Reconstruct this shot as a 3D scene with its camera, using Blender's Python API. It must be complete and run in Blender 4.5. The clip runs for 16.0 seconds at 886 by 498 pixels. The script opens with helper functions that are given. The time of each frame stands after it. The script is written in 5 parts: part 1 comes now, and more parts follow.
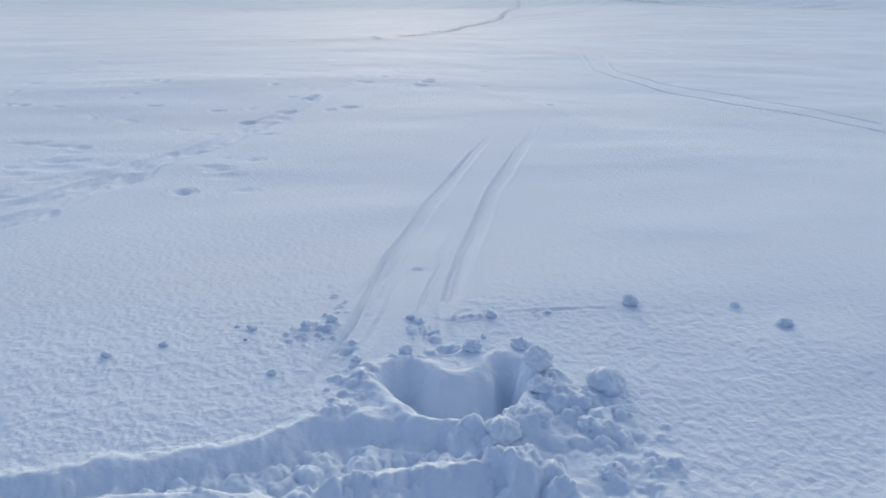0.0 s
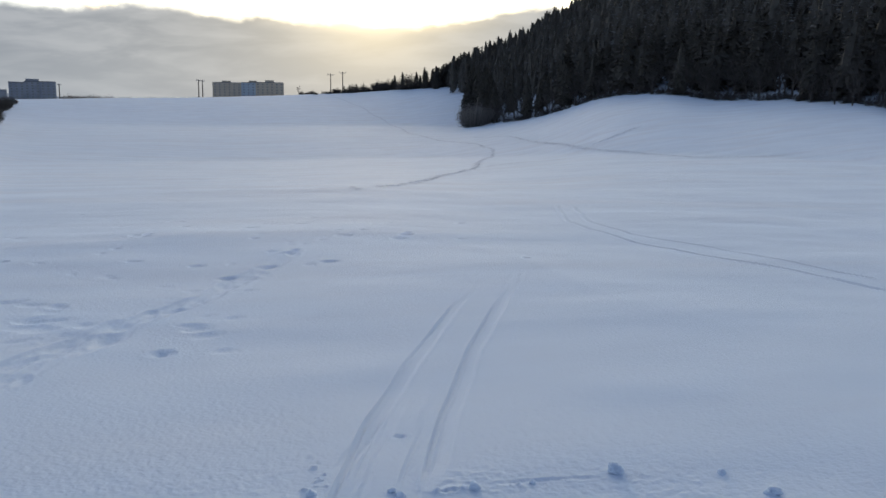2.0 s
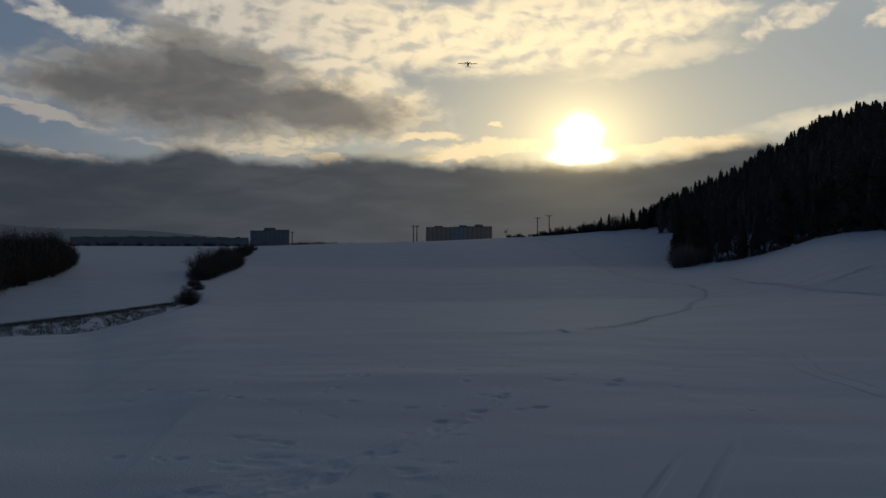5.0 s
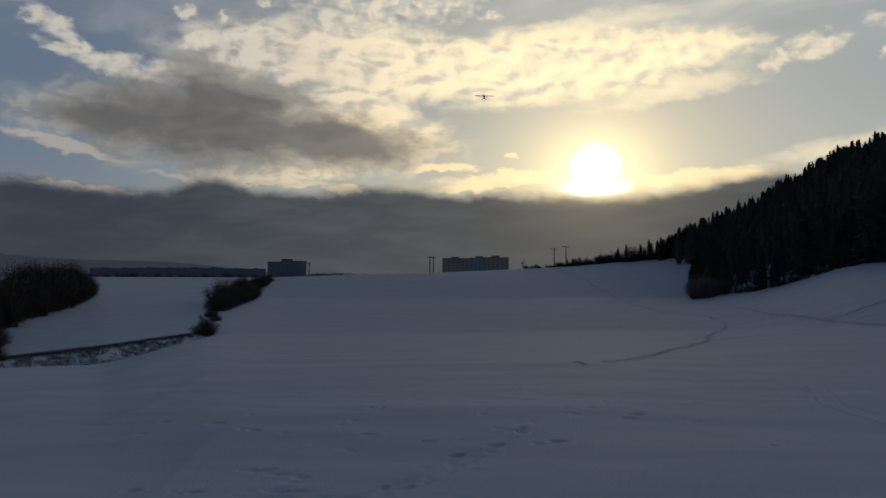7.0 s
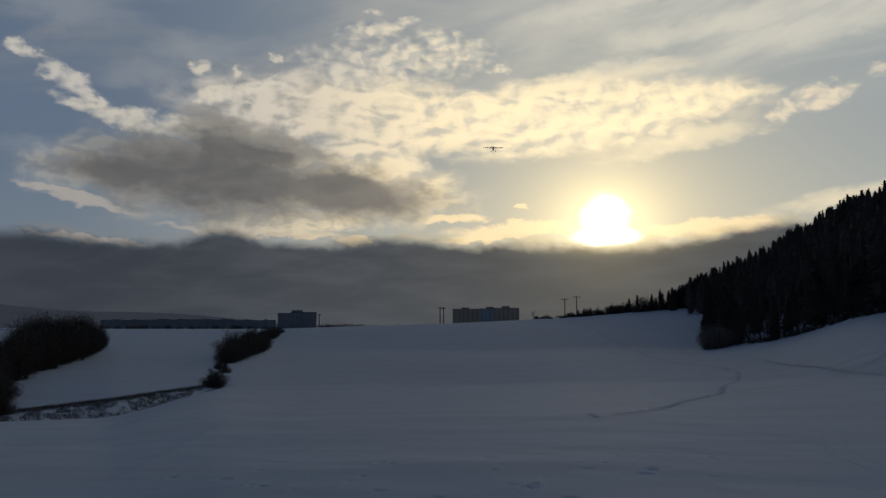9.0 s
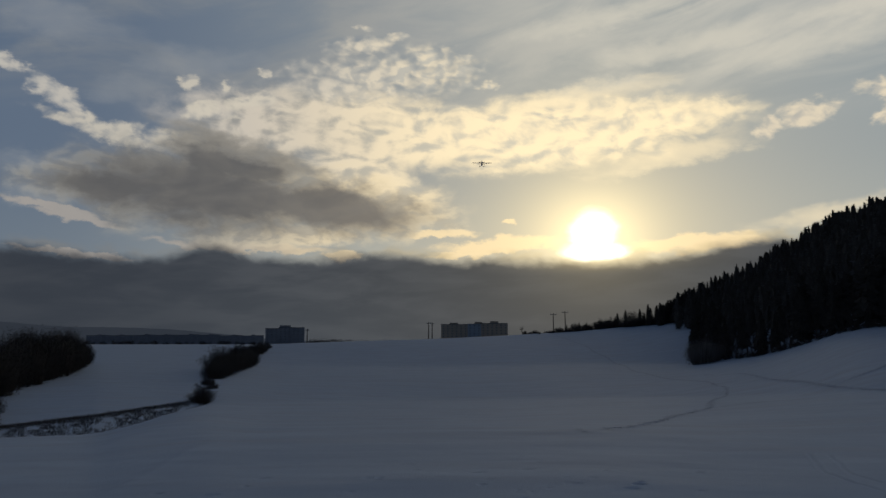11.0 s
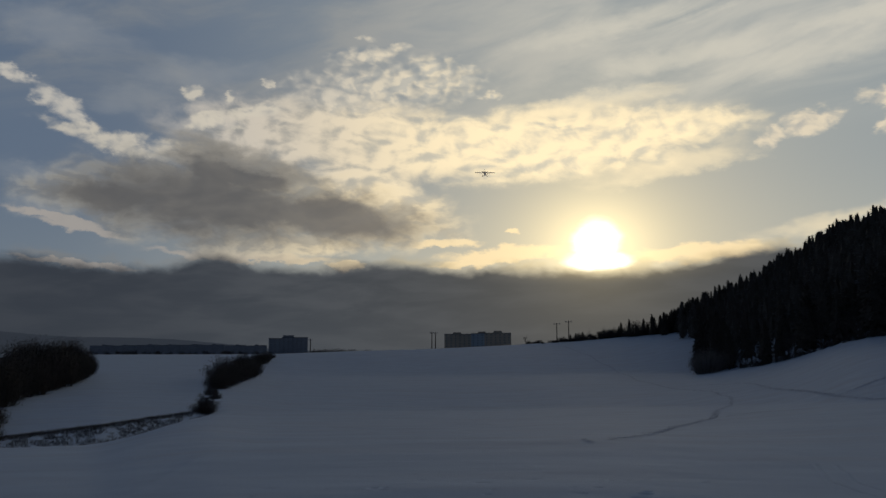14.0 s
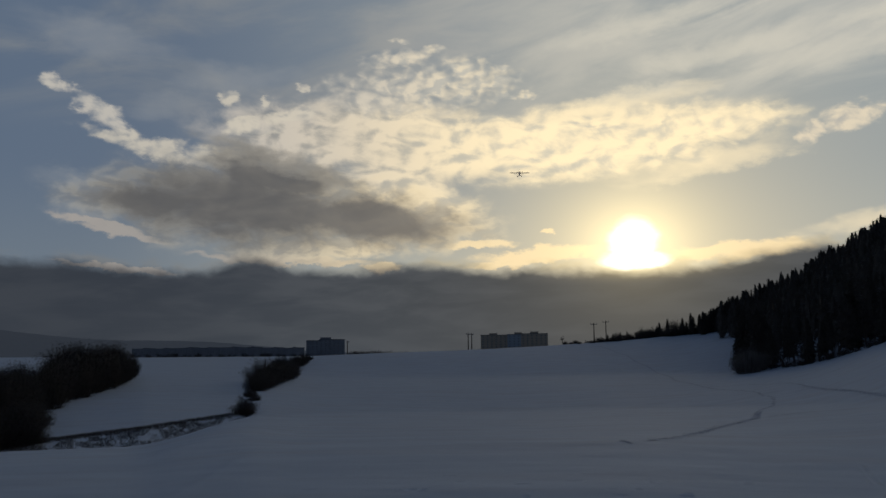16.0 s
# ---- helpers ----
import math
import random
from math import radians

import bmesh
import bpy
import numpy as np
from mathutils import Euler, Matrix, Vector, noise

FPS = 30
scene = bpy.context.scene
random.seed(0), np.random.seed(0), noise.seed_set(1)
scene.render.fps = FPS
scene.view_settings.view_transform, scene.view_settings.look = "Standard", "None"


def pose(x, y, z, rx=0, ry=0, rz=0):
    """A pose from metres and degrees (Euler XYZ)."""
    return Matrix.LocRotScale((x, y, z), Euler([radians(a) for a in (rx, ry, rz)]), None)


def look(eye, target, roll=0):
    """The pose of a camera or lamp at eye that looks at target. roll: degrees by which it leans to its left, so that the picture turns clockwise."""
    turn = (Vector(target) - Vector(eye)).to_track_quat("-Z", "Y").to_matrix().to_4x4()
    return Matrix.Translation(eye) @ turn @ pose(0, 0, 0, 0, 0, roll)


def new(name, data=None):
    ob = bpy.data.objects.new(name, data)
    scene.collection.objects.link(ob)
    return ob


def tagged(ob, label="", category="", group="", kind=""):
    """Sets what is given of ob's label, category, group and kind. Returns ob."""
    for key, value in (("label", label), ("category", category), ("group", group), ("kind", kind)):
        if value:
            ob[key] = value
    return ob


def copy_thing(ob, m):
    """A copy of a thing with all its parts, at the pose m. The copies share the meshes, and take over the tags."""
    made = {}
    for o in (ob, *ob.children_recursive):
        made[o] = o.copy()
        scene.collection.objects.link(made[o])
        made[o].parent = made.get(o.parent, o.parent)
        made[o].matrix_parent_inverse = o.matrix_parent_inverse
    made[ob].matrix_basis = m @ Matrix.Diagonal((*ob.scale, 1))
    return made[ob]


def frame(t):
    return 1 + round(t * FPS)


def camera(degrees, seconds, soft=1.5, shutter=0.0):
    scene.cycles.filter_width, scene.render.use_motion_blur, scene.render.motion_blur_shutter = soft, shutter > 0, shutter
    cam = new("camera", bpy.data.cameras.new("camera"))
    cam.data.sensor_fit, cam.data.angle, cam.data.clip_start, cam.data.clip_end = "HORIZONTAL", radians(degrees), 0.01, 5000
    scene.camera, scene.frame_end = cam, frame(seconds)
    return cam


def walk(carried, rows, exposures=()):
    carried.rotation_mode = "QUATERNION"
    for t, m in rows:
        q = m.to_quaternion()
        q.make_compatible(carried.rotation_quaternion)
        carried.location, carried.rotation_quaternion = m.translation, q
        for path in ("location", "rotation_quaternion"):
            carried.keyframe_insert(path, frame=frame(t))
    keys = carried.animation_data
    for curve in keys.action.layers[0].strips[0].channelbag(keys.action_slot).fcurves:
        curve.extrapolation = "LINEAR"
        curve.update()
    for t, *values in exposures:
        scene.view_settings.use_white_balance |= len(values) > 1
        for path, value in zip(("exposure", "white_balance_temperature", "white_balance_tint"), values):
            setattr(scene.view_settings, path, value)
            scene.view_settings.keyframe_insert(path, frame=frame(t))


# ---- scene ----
cam = camera(57.1, 16.0)
# seconds, place, tilt, lean and turn of the hand-held camera
ROWS = [
    (0, 0.055, -0.024, 1.500, 70.06, -1.15, -14.43),
    (0.5, 0.069, -0.023, 1.542, 72.75, -1.57, -15.58),
    (1, 0.074, -0.024, 1.574, 75.63, -1.71, -17.26),
    (1.5, 0.066, -0.024, 1.592, 77.28, -1.40, -17.65),
    (2, 0.043, -0.005, 1.615, 80.06, -1.09, -16.05),
    (2.5, 0.031, 0.016, 1.630, 82.49, -0.22, -13.11),
    (3, 0.019, 0.004, 1.645, 84.59, 0.66, -10.13),
    (3.5, 0.007, 0.001, 1.655, 86.74, 0.57, -6.84),
    (4, 0.002, 0.003, 1.662, 88.73, 0.33, -4.25),
    (4.5, -0.000, 0.004, 1.659, 89.50, -0.38, -2.95),
    (5, -0.014, 0.003, 1.658, 89.77, -0.23, -1.72),
    (7.5, -0.020, 0.013, 1.674, 92.59, -0.14, -0.19),
    (8, -0.025, 0.013, 1.681, 93.22, -0.01, 0.25),
    (8.5, -0.025, 0.015, 1.688, 94.11, 0.01, 0.24),
    (9, -0.016, 0.017, 1.690, 95.51, -0.06, 0.16),
    (9.5, -0.019, 0.012, 1.679, 96.40, -0.16, -0.16),
    (12, -0.011, 0.006, 1.677, 96.69, 0.20, -1.00),
    (12.5, -0.027, 0.003, 1.675, 96.83, 0.26, -1.24),
    (13, -0.024, 0.004, 1.679, 96.90, 0.18, -1.23),
    (13.5, -0.024, 0.003, 1.678, 97.10, 0.12, -0.96),
    (14, -0.032, 0.002, 1.675, 97.25, 0.04, -0.41),
    (14.5, -0.020, 0.004, 1.680, 97.26, -0.00, 0.00),
    (15, -0.033, 0.002, 1.675, 97.26, 0.07, 0.48),
    (15.5, -0.035, 0.002, 1.676, 97.36, 0.21, 1.23),
    (16, -0.037, 0.002, 1.679, 97.34, 0.37, 2.13),
]
# seconds, stops and white balance: the picture darkens and cools as the bright sky comes into view
STOPS = [(0, 0.94, 7150, 10), (0.5, 0.83, 7150, 10), (1.0, 0.90, 7150, 10), (1.5, 0.85, 7150, 10), (2.0, 0.51, 7000, 10), (2.5, -0.34, 6750, 10), (3.0, -1.32, 6600, 10), (3.5, -1.9, 6500, 10), (4.0, -2.4, 6500, 10),
         (4.5, -2.2, 6500, 10), (5.0, -2.05, 6500, 10), (7.5, -1.93, 6500, 10), (9.5, -2.03, 6500, 10), (12.0, -2.07, 6500, 10), (16.0, -2.07, 6500, 10)]
walk(cam, [(t, pose(*p)) for t, *p in ROWS], STOPS)

EYE = 1.65                      # height of the eye over the snow at the start
SUN_AZ, SUN_EL = 11.2, 7.2      # where the sun stands, degrees from the y axis to the right, and up


# ---- light ----
def node(nt, kind, **values):
    n = nt.nodes.new(kind)
    for key, value in values.items():
        if key.startswith("in_"):
            n.inputs[int(key[3:])].default_value = value
        elif key == "operation":
            n.operation = value
        elif key == "data_type":
            n.data_type = value
        elif key == "blend_type":
            n.blend_type = value
        elif key == "clamp":
            n.use_clamp = value
    return n


class Nodes:
    """Short ways to write node sums."""

    def __init__(self, nt):
        self.nt = nt

    def put(self, socket, value):
        if isinstance(value, bpy.types.NodeSocket):
            self.nt.links.new(value, socket)
        elif value is not None:
            socket.default_value = value

    def math(self, op, a, b=None, c=None, clamp=False):
        n = node(self.nt, "ShaderNodeMath", operation=op, clamp=clamp)
        for k, v in enumerate((a, b, c)):
            self.put(n.inputs[k], v)
        return n.outputs[0]

    def add(self, a, b):
        return self.math("ADD", a, b)

    def mul(self, a, b):
        return self.math("MULTIPLY", a, b)

    def vec(self, op, a, b=None):
        n = node(self.nt, "ShaderNodeVectorMath", operation=op)
        self.put(n.inputs[0], a)
        self.put(n.inputs[1], b)
        return n.outputs["Value"] if op in ("LENGTH", "DOT_PRODUCT") else n.outputs[0]

    def combine(self, x, y, z=0.0):
        n = node(self.nt, "ShaderNodeCombineXYZ")
        for k, v in enumerate((x, y, z)):
            self.put(n.inputs[k], v)
        return n.outputs[0]

    def ramp(self, value, lo, hi, a=0.0, b=1.0):
        n = node(self.nt, "ShaderNodeMapRange")
        n.interpolation_type = "SMOOTHSTEP"
        for k, v in enumerate((value, lo, hi, a, b)):
            self.put(n.inputs[k], v)
        return n.outputs[0]

    def noise(self, vector, scale, detail=4.0, rough=0.55, distortion=0.0):
        n = node(self.nt, "ShaderNodeTexNoise")
        self.put(n.inputs["Vector"], vector)
        n.inputs["Scale"].default_value, n.inputs["Detail"].default_value = scale, detail
        n.inputs["Roughness"].default_value, n.inputs["Distortion"].default_value = rough, distortion
        return n

    def mix(self, f, a, b, kind="MIX"):
        n = node(self.nt, "ShaderNodeMix", data_type="RGBA", blend_type=kind)
        self.put(n.inputs[0], f)
        for k, v in ((6, a), (7, b)):
            self.put(n.inputs[k], (*v, 1) if isinstance(v, tuple) and len(v) == 3 else v)
        return n.outputs[2]


world = bpy.data.worlds.new("evening_sky")
scene.world = world
world.use_nodes = True
wt = world.node_tree
wt.nodes.clear()
W = Nodes(wt)
way = node(wt, "ShaderNodeTexCoord").outputs["Generated"]
sep = node(wt, "ShaderNodeSeparateXYZ")
wt.links.new(way, sep.inputs[0])
turn = W.mul(W.math("ARCTAN2", sep.outputs[0], sep.outputs[1]), 57.2958)   # degrees to the right of y
rise = W.mul(W.math("ARCSINE", sep.outputs[2]), 57.2958)                   # degrees up
flat = W.combine(turn, rise)
# clouds drawn out along the horizon, with ragged edges
wide = W.combine(W.mul(turn, 0.1), W.mul(rise, 0.24))
n_big = W.noise(wide, 1.3, 7, 0.6).outputs[0]


def warped(across, up, detail, by_az, by_el):
    """Bearing and rise, bent by noise so that outlines grow ragged."""
    one = W.noise(W.combine(W.mul(turn, across), W.mul(rise, up), 3.7), 1.0, detail, 0.6).outputs[0]
    two = W.noise(W.combine(W.mul(turn, across), W.mul(rise, up), 9.1), 1.0, detail, 0.6).outputs[0]
    return W.math("MULTIPLY_ADD", W.add(one, -0.5), by_az, turn), W.math("MULTIPLY_ADD", W.add(two, -0.5), by_el, rise)


def blot(az, el, ra, re, tilt, soft, at):
    """A soft oval patch of sky: 1 inside, 0 outside."""
    c, s = math.cos(radians(tilt)), math.sin(radians(tilt))
    u = W.math("MULTIPLY_ADD", at[0], c / ra, W.math("MULTIPLY_ADD", at[1], s / ra, -(c * az + s * el) / ra))
    v = W.math("MULTIPLY_ADD", at[0], -s / re, W.math("MULTIPLY_ADD", at[1], c / re, (s * az - c * el) / re))
    return W.ramp(W.math("SQRT", W.math("MULTIPLY_ADD", u, u, W.mul(v, v))), 1 + soft * 0.5, 1 - soft, 0, 1)


def most(*masks):
    out = masks[0]
    for m in masks[1:]:
        out = W.math("MAXIMUM", out, m)
    return out


air = node(wt, "ShaderNodeTexSky")
air.sky_type, air.sun_disc = "NISHITA", False
air.sun_elevation, air.sun_rotation = radians(SUN_EL), radians(SUN_AZ)
air.air_density, air.dust_density = 1.0, 1.5
def cloud(shape, texture, grain, lo, hi):
    """How thick a cloud is: a soft shape eaten into by a texture."""
    return W.mul(W.ramp(W.add(shape, W.mul(W.add(texture, -0.5), grain)), lo, hi), W.ramp(shape, 0.02, 0.35))


bent = warped(0.50, 0.90, 4, 2.8, 1.5)
n_mid = W.noise(wide, 2.6, 4, 0.55, 0.2).outputs[0]
n_soft = W.noise(wide, 1.7, 3, 0.5, 0.3).outputs[0]
tilted = W.combine(W.add(W.mul(turn, 0.07), W.mul(rise, 0.02)), W.add(W.mul(rise, 0.30), W.mul(turn, -0.014)))
n_bar = W.noise(tilted, 2.2, 4, 0.52, 0.3).outputs[0]
n_veil = W.noise(W.combine(W.mul(turn, 0.06), W.add(W.mul(rise, 0.20), W.mul(turn, -0.035))), 1.5, 6, 0.55, 0.5).outputs[0]


def folds(across, up, detail, rough, step):
    """Cloud folds of a given fineness, and their relief towards the sun."""
    def at(da, de):
        return W.noise(W.combine(W.mul(W.add(turn, da), across), W.add(W.mul(W.add(rise, de), up), W.mul(turn, 0.1 * across))), 1.0, detail, rough, 0.35).outputs[0]
    here = at(0.0, 0.0)
    return here, W.math("SUBTRACT", here, at(step, -0.6 * step))


n_fold, relief = folds(0.40, 0.72, 5, 0.50, 0.55)
n_small, relief_small = folds(0.75, 1.10, 3, 0.48, 0.30)
n_cell, _ = folds(1.0, 1.6, 1.5, 0.4, 0.2)
# clear air: blue to the left and above, pale towards the sun's side
sky = W.mix(W.ramp(turn, -26, 14), (0.086, 0.120, 0.176), (0.225, 0.262, 0.282))
sky = W.mix(W.mul(W.ramp(rise, 13, 5), 0.75), sky, W.mix(W.ramp(turn, -28, -2), (0.118, 0.152, 0.192), (0.29, 0.315, 0.30)))
high = W.ramp(rise, 23, 46)
sky = W.mix(high, sky, (0.027, 0.037, 0.060))
sky = W.mix(0.003, sky, air.outputs[0])
# thin high veil, brighter to the right
veil = W.mul(cloud(W.ramp(turn, -34, 12, 0.30, 0.70), n_veil, 2.6, 0.10, 1.05), W.ramp(rise, 13.5, 19))
veil = W.mul(veil, W.ramp(rise, 42, 22, 0.03, 1))
sky = W.mix(W.mul(veil, 0.85), sky, W.mix(W.ramp(turn, -20, 18), (0.185, 0.20, 0.215), (0.46, 0.45, 0.405)))
mist = most(blot(-25.8, 20.2, 6.29, 1.51, -10, 1.0, bent), blot(-16.8, 18.7, 5.61, 1.26, 4, 1.0, bent), blot(-25.9, 11.2, 4.20, 0.77, -4, 1.0, bent), blot(-20.4, 16.7, 3.21, 1.07, 10, 1.0, bent), blot(-26.4, 9.3, 2.55, 0.88, 0, 1.0, bent))
sky = W.mix(W.mul(cloud(mist, n_soft, 2.2, 0.05, 1.3), 0.40), sky, (0.25, 0.265, 0.28))
bright = most(blot(26.9, 18.9, 8.68, 1.23, 6, 1.0, bent), blot(17.1, 19.7, 8.74, 0.94, 8, 1.0, bent), blot(14.9, 22.4, 10.15, 0.93, 8, 1.0, bent), blot(28.7, 20.8, 5.20, 0.73, 6, 1.0, bent), blot(12.4, 17.6, 5.51, 0.83, 4, 1.0, bent))
sky = W.mix(W.mul(cloud(bright, n_veil, 2.0, 0.05, 1.2), 0.6), sky, (0.56, 0.53, 0.45))
# glow round the sun
off = W.vec("SUBTRACT", flat, (SUN_AZ, SUN_EL, 0))
dist = W.vec("LENGTH", W.vec("MULTIPLY", off, (0.85, 1.0, 1.0)))
glow_wide = W.math("EXPONENT", W.mul(W.math("POWER", W.mul(dist, 1 / 6.2), 1.05), -1.0))
glow_near = W.math("EXPONENT", W.mul(W.math("POWER", W.mul(dist, 1 / 2.6), 1.3), -1.0))
sky = W.mix(W.mul(glow_wide, 0.85), sky, (0.74, 0.64, 0.40))
warm = W.ramp(turn, -17, 6)
cream = W.mix(warm, (0.50, 0.455, 0.39), (0.97, 0.795, 0.50))
shade = W.mix(warm, (0.26, 0.255, 0.24), (0.60, 0.545, 0.42))
# billows: lit on the side towards the sun
lit = W.mix(W.ramp(relief, -0.20, 0.08), shade, cream)
lit_small = W.mix(W.ramp(relief_small, -0.10, 0.10), shade, cream)
# the broad broken field, drawn out to the right
field = most(blot(-6.2, 14.7, 12.04, 2.78, -3, 1.0, bent), blot(7.2, 14.4, 13.27, 2.41, 2, 1.0, bent), blot(-12.1, 15.0, 5.81, 1.89, -8, 1.0, bent), blot(14.3, 14.9, 7.33, 1.21, 4, 1.0, bent), blot(-4.6, 11.6, 5.21, 1.96, -28, 1.0, bent))
sky = W.mix(W.mul(cloud(field, n_fold, 0.95, -0.15, 0.75), 0.93), sky, lit)
streak = most(blot(16.9, 12.6, 7.12, 0.83, 10, 1.0, bent), blot(10.0, 17.0, 7.18, 0.84, 6, 1.0, bent), blot(19.2, 15.1, 3.68, 0.67, 4, 1.0, bent), blot(26.3, 8.3, 4.93, 0.79, 8, 1.0, bent))
sky = W.mix(W.mul(cloud(streak, n_bar, 2.0, 0.05, 1.2), 0.5), sky, cream)
# small round cells along its upper edge
cells = most(blot(-3.8, 18.4, 7.75, 1.82, 4, 1.0, bent), blot(-5.1, 20.4, 2.86, 0.74, 6, 1.0, bent), blot(0.2, 19.1, 3.70, 1.44, -6, 1.0, bent), blot(-2.6, 21.1, 1.48, 0.45, 10, 1.0, bent), blot(-5.3, 21.7, 0.74, 0.33, 0, 1.0, bent), blot(-6.7, 17.6, 4.43, 1.14, 0, 1.0, bent), blot(3.9, 17.9, 1.06, 0.38, 0, 1.0, bent))
sky = W.mix(W.mul(cloud(cells, n_cell, 1.9, 0.05, 1.25), 0.85), sky, W.mix(0.35, lit_small, (0.46, 0.455, 0.43)))
# the long arm and the chain of puffs on the left
arm = most(blot(-22.0, 13.7, 4.32, 0.72, -13, 1.0, bent), blot(-17.7, 13.3, 3.29, 0.82, -12, 1.0, bent), blot(-17.1, 17.4, 0.82, 0.62, -40, 1.0, bent), blot(-12.0, 18.2, 0.47, 0.26, 0, 1.0, bent), blot(-16.3, 15.6, 1.49, 0.59, 30, 1.0, bent), blot(-14.6, 17.1, 0.61, 0.37, 40, 1.0, bent), blot(-13.3, 16.3, 2.31, 0.60, 20, 1.0, bent))
sky = W.mix(W.mul(cloud(arm, n_small, 1.5, 0.0, 0.8), 0.8), sky, W.mix(W.ramp(relief_small, -0.25, 0.10), (0.30, 0.30, 0.29), (0.53, 0.485, 0.40)))
chain = most(blot(-25.6, 15.8, 2.17, 0.83, -28, 1.0, bent), blot(-27.9, 17.1, 1.26, 0.47, -15, 1.0, bent), blot(-24.5, 15.2, 0.87, 0.35, -20, 1.0, bent))
sky = W.mix(W.mul(cloud(chain, n_small, 1.8, 0.02, 0.95), 0.75), sky, W.mix(W.ramp(relief_small, -0.25, 0.10), (0.33, 0.33, 0.32), (0.53, 0.49, 0.42)))
puffs = most(blot(25.4, 14.7, 1.83, 0.82, 12, 1.0, bent), blot(23.0, 14.0, 0.94, 0.65, 10, 1.0, bent), blot(29.8, 15.7, 1.95, 0.58, -8, 1.0, bent), blot(30.1, 14.2, 0.87, 0.75, 0, 1.0, bent))
sky = W.mix(W.mul(cloud(puffs, n_small, 1.8, 0.02, 0.9), 0.85), sky, W.mix(W.ramp(relief_small, -0.25, 0.10), (0.45, 0.42, 0.36), (0.70, 0.60, 0.44)))
# low flat bars between the field and the bank
bars = most(blot(0.7, 7.7, 2.73, 0.40, 1, 1.0, bent), blot(5.6, 8.4, 0.64, 0.24, 4, 1.0, bent), blot(4.7, 6.8, 4.78, 0.56, 4, 1.0, bent), blot(2.7, 6.3, 3.20, 0.32, 2, 1.0, bent), blot(17.4, 6.7, 5.15, 0.65, 2, 1.0, bent), blot(-25.4, 8.6, 3.07, 0.35, -10, 1.0, bent), blot(-23.4, 7.9, 3.00, 0.33, -8, 1.0, bent), blot(-13.0, 6.5, 6.41, 0.35, -2, 1.0, bent), blot(-23.6, 5.7, 3.97, 0.22, -6, 1.0, bent), blot(-6.5, 6.0, 1.57, 0.32, 0, 1.0, bent))
sky = W.mix(W.mul(cloud(bars, n_bar, 0.9, 0.05, 0.6), 0.8), sky, W.mix(W.ramp(turn, -20, 2), (0.33, 0.30, 0.27), (0.92, 0.71, 0.40)))
# the large grey cloud with a bright hem
body = most(blot(-15.8, 10.1, 10.75, 3.41, -4, 1.0, bent), blot(-6.5, 9.6, 8.72, 2.51, -6, 1.0, bent), blot(-22.9, 10.3, 5.42, 1.59, -2, 1.0, bent), blot(-10.8, 7.4, 7.31, 1.09, 3, 1.0, bent), blot(-3.4, 9.5, 4.41, 1.50, -4, 1.0, bent))
sky = W.mix(W.mul(cloud(body, n_fold, 1.1, 0.0, 0.8), 0.9), sky, W.mix(W.ramp(relief, -0.08, 0.08), W.mix(W.ramp(turn, -20, -3), (0.20, 0.20, 0.195), (0.48, 0.42, 0.31)), W.mix(W.ramp(turn, -20, -3), (0.31, 0.30, 0.27), (0.76, 0.63, 0.41))))
heart = most(blot(-15.4, 10.1, 9.86, 3.04, -4, 1.0, bent), blot(-7.7, 9.4, 7.88, 2.12, -5, 1.0, bent), blot(-22.2, 10.2, 4.79, 1.38, -3, 1.0, bent), blot(-14.0, 12.1, 5.68, 1.52, -14, 1.0, bent))
grey = W.mix(W.ramp(n_soft, 0.36, 0.64), (0.090, 0.090, 0.092), (0.125, 0.121, 0.116))
grey = W.mix(W.mul(W.ramp(turn, -14, 0), 0.55), grey, (0.24, 0.21, 0.17))
sky = W.mix(W.mul(cloud(heart, n_fold, 0.9, 0.05, 0.85), 0.96), sky, grey)
over = most(blot(-15.0, 13.6, 4.71, 0.90, -14, 1.0, bent), blot(-11.7, 12.8, 4.64, 0.92, -18, 1.0, bent))
sky = W.mix(W.mul(cloud(over, n_small, 1.3, 0.0, 1.0), 0.72), sky, (0.21, 0.198, 0.175))
# all that stands over the bank and in front of the evening light is brighter than the sky overhead
gain = W.ramp(rise, 44, 25, 0.0, 0.5)
sky = W.mix(gain, sky, sky, "ADD")
# the dark bank along the horizon
def hump(az, wide_by, up):
    return W.mul(W.math("EXPONENT", W.mul(W.math("POWER", W.mul(W.math("ABSOLUTE", W.add(turn, -az)), 1 / wide_by), 2.0), -1.0)), up)


edge = W.add(5.45, W.add(W.mul(W.add(n_fold, -0.5), 0.9), W.mul(W.add(n_small, -0.5), 0.5)))
for az, wide_by, up in ((-29, 5.0, 0.45), (-15.2, 2.4, 1.0), (-4.0, 4.2, 0.65), (4.5, 2.5, 0.25), (22.0, 4.5, 1.1), (31, 6.0, 1.0)):
    edge = W.add(edge, hump(az, wide_by, up))
bank = W.ramp(W.math("SUBTRACT", rise, edge), 0.55, -0.45)
lining = W.ramp(W.math("ABSOLUTE", W.math("SUBTRACT", rise, W.add(edge, 0.4))), 0.6, 0.0)
sky = W.mix(W.mul(lining, W.mul(W.ramp(n_mid, 0.4, 0.6), 0.5)), sky, W.mix(W.ramp(dist, 24, 4), (0.27, 0.26, 0.24), (0.8, 0.64, 0.36)))
dark = W.mix(W.ramp(n_bar, 0.38, 0.66), (0.050, 0.060, 0.077), (0.080, 0.090, 0.107))
dark = W.mix(W.mul(W.ramp(rise, 5, 0.5), 0.4), dark, (0.070, 0.084, 0.102))
